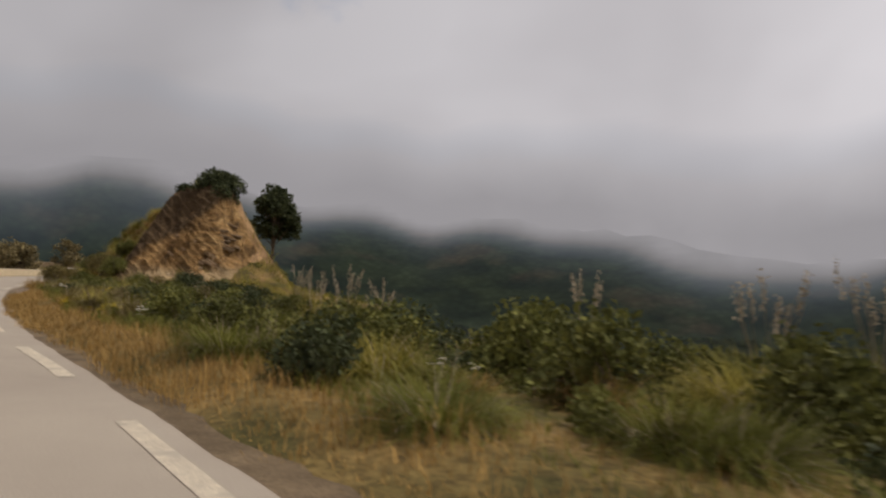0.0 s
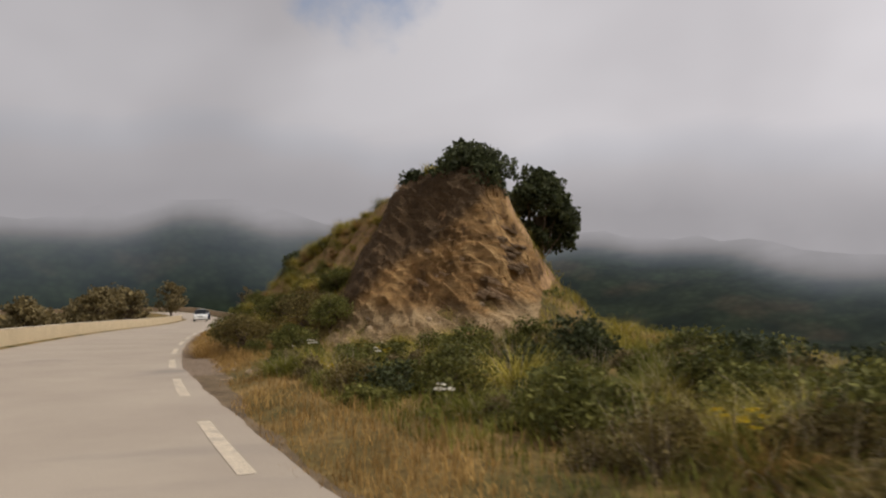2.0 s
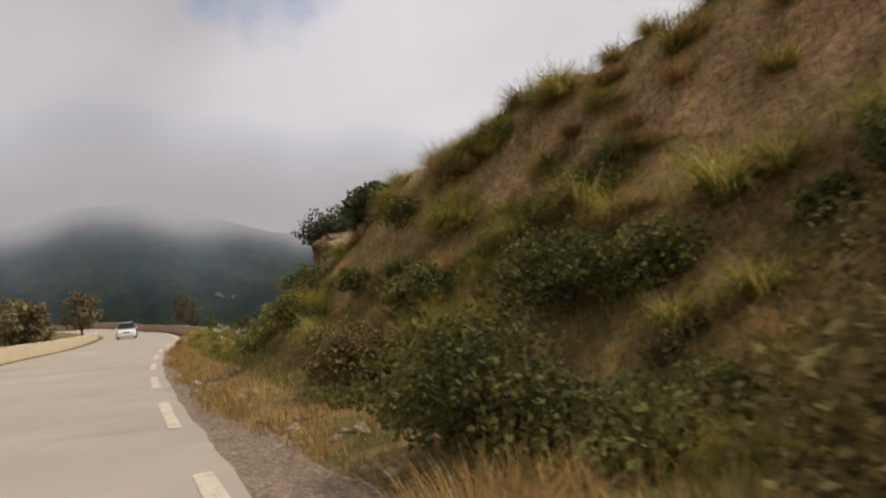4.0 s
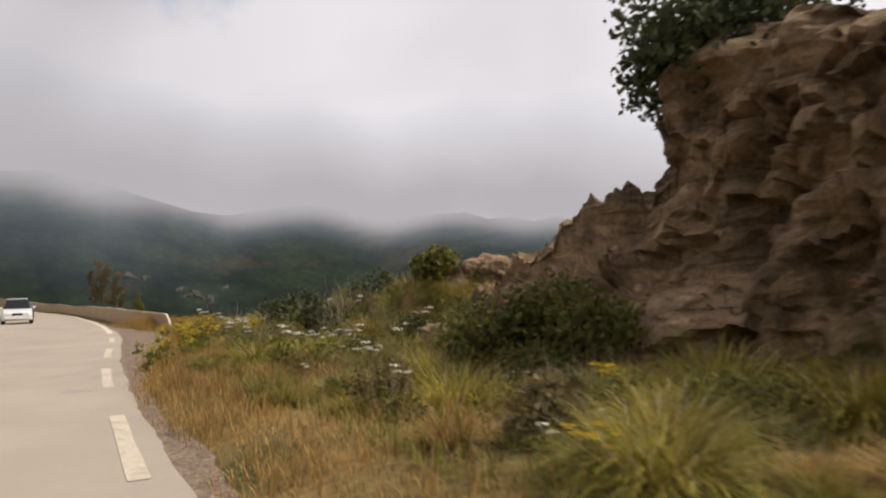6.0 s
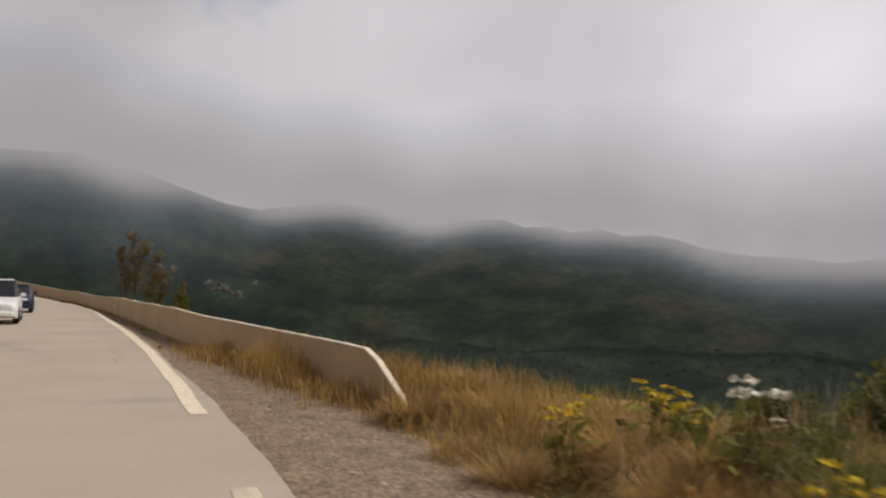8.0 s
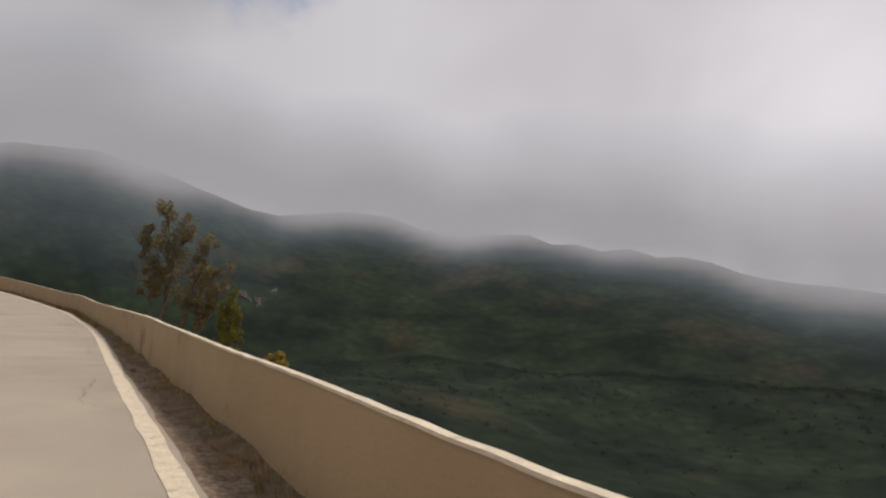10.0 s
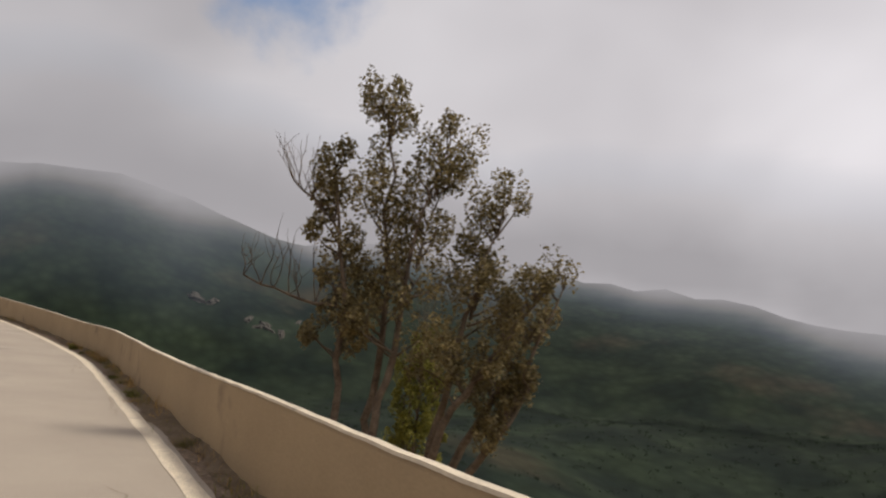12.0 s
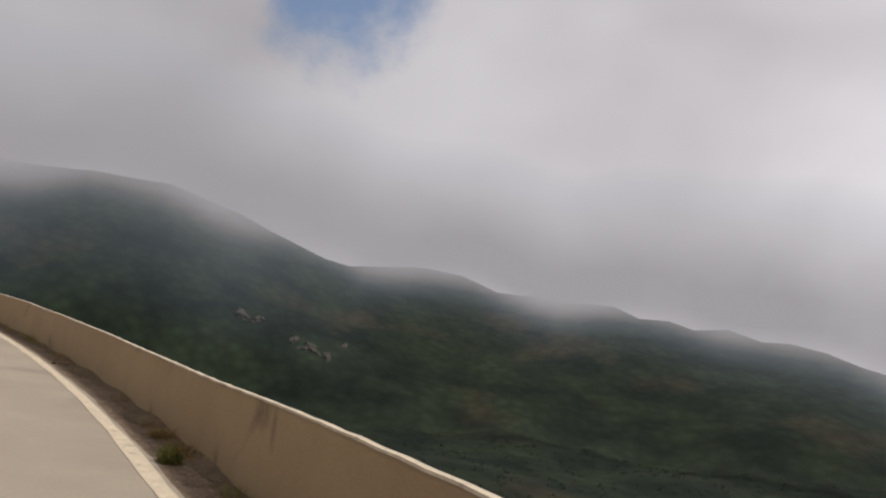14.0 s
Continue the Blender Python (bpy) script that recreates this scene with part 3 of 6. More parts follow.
def parapet(name, s0, s1, dist, high, thick, mat, label, ramp0=0.0, ramp1=0.0):
    """A low concrete wall whose rounded top drops to the ground over a ramp at its ends."""
    n = int((s1 - s0) / 0.4) + 1
    ss = np.linspace(s0, s1, n)
    ramp = lambda s: high(s) * min(1.0, min(0.12 + (s - s0) / ramp0, 0.74 + 0.26 * (s - s0) / 13) if ramp0 else 1.0, 0.12 + (s1 - s) / ramp1 if ramp1 else 1.0)
    prof = [(0, -1), (0, 0.955), (0.12, 1.0), (0.88, 1.0), (1, 0.955), (1, -1)]
    verts, faces = [], []
    for i, s in enumerate(ss):
        h = ramp(s)
        wav = 0.007 * math.sin(s * 0.42) + 0.004 * math.sin(s * 1.1 + 1)
        for a, b in prof:
            x, y = on_line(s, dist(s) + a * thick + wav * 0.6)
            verts.append((x, y, -3.0 if b < 0 else h * b + wav * b + climb(s)))
    k = len(prof)
    for i in range(n - 1):
        for j in range(k - 1):
            a = i * k + j
            faces.append((a, a + 1, a + k + 1, a + k))
    faces += [tuple(range(k)), tuple(range((n - 1) * k, n * k))[::-1]]
    ob = mesh_from(name, verts, faces, mat)
    bm = bmesh.new()
    bm.from_mesh(ob.data)
    bmesh.ops.recalc_face_normals(bm, faces=bm.faces)
    bm.to_mesh(ob.data)
    bm.free()
    # paler strip along the top: sunlight on the wall put into the colour
    rows = []
    for s in ss:
        wav = 0.007 * math.sin(s * 0.42) + 0.004 * math.sin(s * 1.1 + 1)
        for a, up in ((-0.008, -0.012), (-0.004, 0.01), (thick + 0.004, 0.01), (thick + 0.008, -0.012)):
            x, y = on_line(s, dist(s) + a + wav * 0.6)
            rows.append((x, y, climb(s) + ramp(s) + wav + up + 0.004 * math.sin(s * 7.3 + a * 9)))
    faces = [(i * 4 + j, i * 4 + j + 1, i * 4 + j + 5, i * 4 + j + 4) for i in range(n - 1) for j in range(3)]
    mesh_from("coping", rows, faces, M_LINE, ob)["label"] = "pale painted strip on the wall's top, sunlight put into its colour"
    return tagged(ob, label, "parapet wall", kind="structure")


parapet("parapet_valley", S_TIP, RUN[-1] - 2, wall_d, wall_high, 0.07, M_CONCRETE, "low weathered concrete parapet wall along the road's valley side", ramp0=1.6)
parapet("parapet_far", s_at(-24.5, 45), s_at(-70.5, 125.5), lambda s: -7.6 + 0 * s, lambda s: 0.75, 0.25, M_CREAM, "low cream concrete wall along the far side of the bend", ramp1=0.8)


# ---- cloud and haze on the far ridges, painted on a glowing sheet ----
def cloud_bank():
    """A far curved glowing sheet, painted as mist and haze, that thins downwards over the mountains and upwards into
    the sky.
    """
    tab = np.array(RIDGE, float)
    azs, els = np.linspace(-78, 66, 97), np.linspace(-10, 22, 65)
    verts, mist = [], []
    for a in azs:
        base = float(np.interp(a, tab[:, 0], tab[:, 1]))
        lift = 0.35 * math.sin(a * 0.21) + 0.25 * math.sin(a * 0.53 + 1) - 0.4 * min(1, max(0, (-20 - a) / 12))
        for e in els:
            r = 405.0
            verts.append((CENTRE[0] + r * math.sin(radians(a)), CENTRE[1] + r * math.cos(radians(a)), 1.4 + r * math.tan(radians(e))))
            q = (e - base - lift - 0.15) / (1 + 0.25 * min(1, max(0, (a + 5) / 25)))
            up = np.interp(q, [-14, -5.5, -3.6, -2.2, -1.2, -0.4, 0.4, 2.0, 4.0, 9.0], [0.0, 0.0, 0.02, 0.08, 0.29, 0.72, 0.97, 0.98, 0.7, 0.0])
            # thin haze painted over the nearer hill on the one side, down to its foot
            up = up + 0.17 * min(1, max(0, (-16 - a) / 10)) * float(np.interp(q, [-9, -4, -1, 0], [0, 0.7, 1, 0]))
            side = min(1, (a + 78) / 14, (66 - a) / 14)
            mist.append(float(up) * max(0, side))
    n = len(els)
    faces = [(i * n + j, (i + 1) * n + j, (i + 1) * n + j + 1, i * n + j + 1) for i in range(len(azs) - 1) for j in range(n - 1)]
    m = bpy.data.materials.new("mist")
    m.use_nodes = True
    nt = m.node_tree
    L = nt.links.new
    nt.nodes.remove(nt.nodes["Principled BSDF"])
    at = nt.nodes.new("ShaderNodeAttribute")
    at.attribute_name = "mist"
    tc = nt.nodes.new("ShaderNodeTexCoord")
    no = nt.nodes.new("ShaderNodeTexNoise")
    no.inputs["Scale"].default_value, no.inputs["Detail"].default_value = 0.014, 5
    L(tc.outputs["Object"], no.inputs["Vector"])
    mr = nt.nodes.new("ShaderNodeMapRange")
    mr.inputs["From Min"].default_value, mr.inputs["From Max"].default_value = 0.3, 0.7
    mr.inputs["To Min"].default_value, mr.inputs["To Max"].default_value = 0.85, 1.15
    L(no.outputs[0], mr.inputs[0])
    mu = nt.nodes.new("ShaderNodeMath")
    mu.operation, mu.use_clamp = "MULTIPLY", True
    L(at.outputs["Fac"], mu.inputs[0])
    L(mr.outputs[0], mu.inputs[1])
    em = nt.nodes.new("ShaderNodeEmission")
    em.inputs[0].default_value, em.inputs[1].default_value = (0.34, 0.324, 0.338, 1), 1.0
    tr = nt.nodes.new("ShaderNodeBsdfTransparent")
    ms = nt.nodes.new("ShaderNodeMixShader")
    # haze tint put into the sheet's glow: bluer where thin than where thick
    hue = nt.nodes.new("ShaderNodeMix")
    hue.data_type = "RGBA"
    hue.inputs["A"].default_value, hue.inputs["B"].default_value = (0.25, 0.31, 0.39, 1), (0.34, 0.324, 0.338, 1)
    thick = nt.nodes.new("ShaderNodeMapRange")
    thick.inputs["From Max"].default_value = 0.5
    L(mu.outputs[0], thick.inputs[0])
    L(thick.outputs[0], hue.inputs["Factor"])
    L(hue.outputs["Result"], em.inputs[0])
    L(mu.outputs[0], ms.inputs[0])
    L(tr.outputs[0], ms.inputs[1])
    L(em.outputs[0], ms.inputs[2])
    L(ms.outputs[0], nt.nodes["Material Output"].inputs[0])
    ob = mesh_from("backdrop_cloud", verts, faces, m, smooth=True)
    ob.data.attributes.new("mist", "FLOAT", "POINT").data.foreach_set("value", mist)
    tagged(ob, "glowing backdrop sheet painted as grey cloud and haze on the far ridges", "cloud", kind="structure")


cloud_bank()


# ---- plant builders ----
def blades(name, P, H, W, lean, mat, rng, parent=None, bend=0.5, az=None):
    """Many bent grass blades in one mesh: P roots, H lengths, W widths, lean as a fraction of the length."""
    n = len(P)
    P, H, W, lean = np.asarray(P, float), np.broadcast_to(H, n), np.broadcast_to(W, n), np.broadcast_to(lean, n)
    a = rng.uniform(0, 2 * math.pi, n) if az is None else az
    dx, dy = np.cos(a), np.sin(a)
    sx, sy = -dy * W / 2, dx * W / 2
    hor, ver = H * lean, H * np.sqrt(np.clip(1 - lean**2, 0.05, 1))
    V = np.empty((n, 5, 3))
    V[:, 0] = P + np.stack([sx, sy, 0 * sx], 1)
    V[:, 1] = P - np.stack([sx, sy, 0 * sx], 1)
    mid = P + np.stack([dx * hor * (1 - bend) * 0.6, dy * hor * (1 - bend) * 0.6, ver * 0.62], 1)
    V[:, 2] = mid - np.stack([sx, sy, 0 * sx], 1) * 0.75
    V[:, 3] = mid + np.stack([sx, sy, 0 * sx], 1) * 0.75
    V[:, 4] = P + np.stack([dx * hor, dy * hor, ver], 1)
    i = np.arange(n) * 5
    loops = np.stack([i, i + 1, i + 2, i + 3, i + 3, i + 2, i + 4], 1).ravel()
    starts = np.stack([np.arange(n) * 7, np.arange(n) * 7 + 4], 1).ravel()
    me = bpy.data.meshes.new(name)
    me.vertices.add(n * 5)
    me.vertices.foreach_set("co", V.ravel())
    me.loops.add(len(loops))
    me.loops.foreach_set("vertex_index", loops)
    me.polygons.add(2 * n)
    me.polygons.foreach_set("loop_start", starts)
    me.update(calc_edges=True)
    me.materials.append(mat)
    ob = new(name, me)
    if parent:
        ob.parent = parent
    return ob


def leaves(name, C, size, mat, rng, parent=None, flat=0.0, long=1.5):
    """Small pointed leaves (four corners each) at the places C, turned every way."""
    n = len(C)
    C = np.asarray(C, float)
    u = rng.normal(size=(n, 3))
    u[:, 2] *= 1 - flat
    u /= np.linalg.norm(u, axis=1)[:, None]
    w = np.cross(u, rng.normal(size=(n, 3)))
    w /= np.linalg.norm(w, axis=1)[:, None] + 1e-9
    s = np.broadcast_to(size, n) * rng.uniform(0.65, 1.35, n)
    V = np.empty((n, 4, 3))
    V[:, 0], V[:, 2] = C - u * (s * long / 2)[:, None], C + u * (s * long / 2)[:, None]
    V[:, 1], V[:, 3] = C + w * (s / 2)[:, None], C - w * (s / 2)[:, None]
    me = bpy.data.meshes.new(name)
    me.vertices.add(n * 4)
    me.vertices.foreach_set("co", V.ravel())
    me.loops.add(n * 4)
    me.loops.foreach_set("vertex_index", np.arange(n * 4))
    me.polygons.add(n)
    me.polygons.foreach_set("loop_start", np.arange(0, n * 4, 4))
    me.update(calc_edges=True)
    me.materials.append(mat)
    ob = new(name, me)
    if parent:
        ob.parent = parent
    return ob


def tubes(name, branches, mat, parent, sides=6):
    """Tapered limbs in one mesh; each branch is a list of (point, radius)."""
    verts, faces = [], []
    for br in branches:
        start = len(verts)
        for i, (p, r) in enumerate(br):
            p = Vector(p)
            q = Vector(br[min(i + 1, len(br) - 1)][0]) - Vector(br[max(i - 1, 0)][0])
            q = q.normalized() if q.length > 1e-6 else Vector((0, 0, 1))
            a = q.orthogonal().normalized()
            b = q.cross(a)
            for k in range(sides):
                t = 2 * math.pi * k / sides
                verts.append(p + (a * math.cos(t) + b * math.sin(t)) * r)
        for i in range(len(br) - 1):
            for k in range(sides):
                a0, b0 = start + i * sides + k, start + i * sides + (k + 1) % sides
                faces.append((a0, b0, b0 + sides, a0 + sides))
    return mesh_from(name, verts, faces, mat, parent, smooth=True)


def limb(rng, a, b, r0, r1, bow=0.12, n=6):
    """A bowed, knotty branch from a to b."""
    a, b = np.array(a, float), np.array(b, float)
    L = np.linalg.norm(b - a)
    off = rng.normal(size=3) * bow * L
    pts = []
    for i in range(n + 1):
        t = i / n
        p = a + (b - a) * t + off * math.sin(math.pi * t) * 0.6 + rng.normal(size=3) * 0.012 * L
        pts.append((p, r0 + (r1 - r0) * t))
    pts[0] = (a, r0)
    return pts


def clump(rng, c, r, n, squash=0.8):
    """Places scattered through a lumpy round clump, denser towards its skin."""
    v = rng.normal(size=(n, 3))
    v /= np.linalg.norm(v, axis=1)[:, None]
    rad = r * rng.uniform(0.25, 1, n) ** 0.45 * (1 + 0.25 * np.sin(v[:, 0] * 5 + c[0]) * np.cos(v[:, 2] * 4 + c[1]))
    p = np.asarray(c) + v * rad[:, None]
    p[:, 2] = c[2] + (p[:, 2] - c[2]) * squash
    return p


def round_tree(name, x, y, z, wide, tall, mat, rng, label, leaf=0.16, n=4200, trunk=0.12, category="tree"):
    """A short trunk, spreading limbs and a crown of many leafy clumps with gaps."""
    ob = empty(name, pose(x, y, z))
    limbs, pts = [], []
    crown0 = tall * 0.22
    limbs.append(limb(rng, (0, 0, -0.3), (rng.normal() * 0.1, rng.normal() * 0.1, tall * 0.55), trunk, trunk * 0.5))
    k = 34
    for i in range(k):
        a, h = rng.uniform(0, 2 * math.pi), rng.uniform(0.1, 1.0)
        rr = wide / 2 * math.sqrt(max(0.05, 1 - (2 * h - 0.9) ** 2 * 0.8)) * rng.uniform(0.35, 0.85)
        c = np.array([math.cos(a) * rr, math.sin(a) * rr, crown0 + h * (tall - crown0) * 0.88])
        cr = wide * rng.uniform(0.14, 0.23)
        limbs.append(limb(rng, (0, 0, tall * rng.uniform(0.15, 0.5)), c, trunk * 0.4, 0.012, 0.15))
        pts.append(clump(rng, c, cr, n // k, 0.8))
    if category == "tree":
        tubes("trunk", limbs[:1], M_BARK, ob)
        for br in limbs[1:]:
            tubes("branch", [br], M_BARK, ob, 4)
    else:
        tubes("trunk", limbs, M_BARK, ob, 4)
    leaves("crown", np.vstack(pts), leaf, mat, rng, ob)
    return tagged(ob, label, category)


def shrub_proto(rng, wide, tall, mat, label, leaf=0.063, n=1150, name="shrub"):
    ob = empty(name, pose(0, 0, -60))
    pts, limbs = [], []
    k = 20
    for i in range(k):
        a, rr = rng.uniform(0, 2 * math.pi), wide / 2 * rng.uniform(0.1, 0.8)
        c = np.array([math.cos(a) * rr, math.sin(a) * rr, tall * rng.uniform(0.25, 0.8) * (1 - 0.45 * (2 * rr / wide) ** 2)])
        pts.append(clump(rng, c, wide * rng.uniform(0.14, 0.24), n // k, 0.75))
        limbs.append(limb(rng, (rr * 0.2 * math.cos(a), rr * 0.2 * math.sin(a), -0.15), c, 0.02, 0.006, 0.2, 3))
    tubes("stem", limbs, M_BARK, ob, 3)
    leaves("foliage", np.vstack(pts), leaf, mat, rng, ob)
    return tagged(ob, label, "shrub", "roadside shrubs")


def fountain(name, n, tall, root, mat, rng, parent, rise=(50, 88), droop=(40, 130), wide=0.01):
    """Long blades that spring from a tight root and arch over under their weight."""
    a = rng.uniform(0, 2 * math.pi, n)
    q = root * np.sqrt(rng.uniform(0, 1, n))
    P = np.stack([q * np.cos(a), q * np.sin(a), np.full(n, -0.05)], 1)
    a = a + rng.normal(0, 0.45, n)
    e0, bend = np.radians(rng.uniform(*rise, n)), np.radians(rng.uniform(*droop, n))
    length = tall * rng.uniform(0.6, 1.25, n)
    d = np.stack([np.cos(a), np.sin(a)], 1)
    side = np.stack([-d[:, 1], d[:, 0], 0 * a], 1)
    V = np.empty((n, 7, 3))
    at = P.copy()
    for k in range(4):
        w = wide * (1, 0.9, 0.6)[k] / 2 if k < 3 else 0
        if k < 3:
            V[:, 2 * k], V[:, 2 * k + 1] = at - side * w, at + side * w
        else:
            V[:, 6] = at
        e = e0 - bend * (k + 0.5) / 3
        at = at + np.stack([d[:, 0] * np.cos(e), d[:, 1] * np.cos(e), np.sin(e)], 1) * (length / 3)[:, None]
    i = np.arange(n) * 7
    loops = np.stack([i, i + 1, i + 3, i + 2, i + 2, i + 3, i + 5, i + 4, i + 4, i + 5, i + 6], 1).ravel()
    starts = np.stack([np.arange(n) * 11, np.arange(n) * 11 + 4, np.arange(n) * 11 + 8], 1).ravel()
    me = bpy.data.meshes.new(name)
    me.vertices.add(n * 7)
    me.vertices.foreach_set("co", V.ravel())
    me.loops.add(len(loops))
    me.loops.foreach_set("vertex_index", loops)
    me.polygons.add(3 * n)
    me.polygons.foreach_set("loop_start", starts)
    me.update(calc_edges=True)
    me.materials.append(mat)
    ob = new(name, me)
    ob.parent = parent
    return ob


def tussock_proto(rng, tall, n, mat, label, rise=(50, 88), droop=(40, 130), root=0.14):
    ob = empty("tussock_grass", pose(0, 0, -60))
    fountain("blade_tuft", n, tall, root, mat, rng, ob, rise, droop)
    fountain("dead_blades", max(8, n // 12), tall * 1.05, root, M_PLUME, rng, ob, (15, 75), (30, 90), 0.009)
    return tagged(ob, label, "grass tussock", "grass tussocks on the verge")


def flower_proto(rng, tall, heads, mat, label, name, group, spread=0.2, head_r=0.07):
    """Thin branching stems with flat heads of small petals."""
    ob = empty(name, pose(0, 0, -60))
    st, pts = [], []
    for i in range(heads):
        a, rr = rng.uniform(0, 2 * math.pi), spread * rng.uniform(0.15, 1)
        top = (math.cos(a) * rr, math.sin(a) * rr, tall * rng.uniform(0.72, 1.0))
        st.append(limb(rng, (0, 0, -0.05), top, 0.007, 0.004, 0.1, 4))
        m = 26
        ang, q = rng.uniform(0, 2 * math.pi, m), head_r * np.sqrt(rng.uniform(0, 1, m))
        pts.append(np.stack([top[0] + q * np.cos(ang), top[1] + q * np.sin(ang), top[2] + 0.02 - 1.5 * q * q + rng.normal(0, 0.006, m)], 1))
    tagged(tubes("stem", st, M_GREEN, ob, 3), kind="stuff")
    fh = leaves("flower_head", np.vstack(pts), head_r * 0.42, mat, rng, ob, flat=0.85, long=1.1)
    lf = leaves("leaf", np.stack([rng.normal(0, spread * 0.5, 40), rng.normal(0, spread * 0.5, 40), rng.uniform(0.05, tall * 0.75, 40)], 1), 0.06, M_GREEN, rng, ob, long=2.5)
    tagged(fh, kind="stuff")
    tagged(lf, kind="stuff")
    return tagged(ob, label, "wildflower", group)


def scatter(protos, places, rng, grow=(0.75, 1.3), tilt=8, sink=0.03):
    xs, ys = np.array([p[0] for p in places]), np.array([p[1] for p in places])
    zs = height(xs, ys)[0]
    for i in range(len(xs)):
        k = rng.uniform(*grow)
        m = pose(xs[i], ys[i], zs[i] - sink, rng.uniform(-tilt, tilt), rng.uniform(-tilt, tilt), rng.uniform(0, 360)) @ Matrix.Diagonal((k, k, k * rng.uniform(0.85, 1.15), 1))
        ob = copy_thing(protos[rng.randint(len(protos))], pose(0, 0, 0))
        ob.matrix_basis = m


def drop_protos(protos):
    for ob in protos:
        for o in (*ob.children_recursive, ob):
            bpy.data.objects.remove(o)


def band(rng, n, s0, s1, d0, d1, keep=lambda x, y, s, d: True):
    """Random places in a stretch of the verge."""
    out = []
    while len(out) < n:
        s, d = rng.uniform(s0, s1), rng.uniform(d0, d1)
        x, y = on_line(s, d)
        if keep(x, y, s, d):
            out.append((float(x), float(y)))
    return out


S = lambda x, y: s_at(x, y)
S_KNOLL0, S_KNOLL1, S_ROCK = S(-18, 34), S(-30, 52), S(-37, 64)


def off_rock(x, y):
    """False on the bare cut face of the spur."""
    return not (-16.2 < x < -9.8 and 41.0 < y < 44.8)


# ---- stone ----
def boulder_mesh(rng, name, flat=0.7):
    bm = bmesh.new()
    bmesh.ops.create_icosphere(bm, subdivisions=2, radius=1)
    k = rng.uniform(0, 50)
    for v in bm.verts:
        q = noise.noise(v.co * 1.3 + Vector((k, 0, 0))) * 0.45 + noise.noise(v.co * 3.1 + Vector((0, k, 0))) * 0.16
        v.co *= 1 + q
        v.co.z *= flat
        v.co = Vector((round(v.co.x * 3.2) / 3.2 * 0.45 + v.co.x * 0.55, v.co.y, round(v.co.z * 3) / 3 * 0.4 + v.co.z * 0.6))
    me = bpy.data.meshes.new(name)
    bm.to_mesh(me)
    bm.free()
    me.materials.append(M_STONE)
    return me


rng = np.random.RandomState(7)
STONES = [boulder_mesh(rng, "stone", f) for f in (0.55, 0.7, 0.8, 0.6)]


def stones(places, size, label, group):
    for x, y in places:
        k = rng.uniform(*size)
        ob = new("stone", STONES[rng.randint(4)])
        ob.matrix_world = pose(x, y, z_at(x, y) + k * 0.2, rng.uniform(-20, 20), rng.uniform(-20, 20), rng.uniform(0, 360)) @ Matrix.Scale(k, 4)
        tagged(ob, label, "stone", group)


def low_rock(name, x, y, wide, deep, tall, seed, label):
    """A lower broken rock mass with slanting beds."""
    bm = bmesh.new()
    bmesh.ops.create_icosphere(bm, subdivisions=5, radius=1)
    for v in bm.verts:
        c = v.co.copy()
        st = math.floor((c.z + 0.3 * c.x) * 5) / 5
        v.co = c * (1 + 0.3 * noise.noise(c * 1.4 + Vector((seed, 0, 0))) + 0.17 * noise.noise(c * 4 + Vector((0, seed, 0))) + 0.07 * noise.noise(c * 11) + 0.14 * noise.noise(Vector((st * 9, seed, 0))))
        v.co = Vector((v.co.x * wide, v.co.y * deep, v.co.z * tall))
    ob = part(name, bm, M_ROCK)
    ob.matrix_world = pose(x, y, z_at(x, y) - tall * 0.15, 0, 0, 60)
    return tagged(ob, label, "rock")



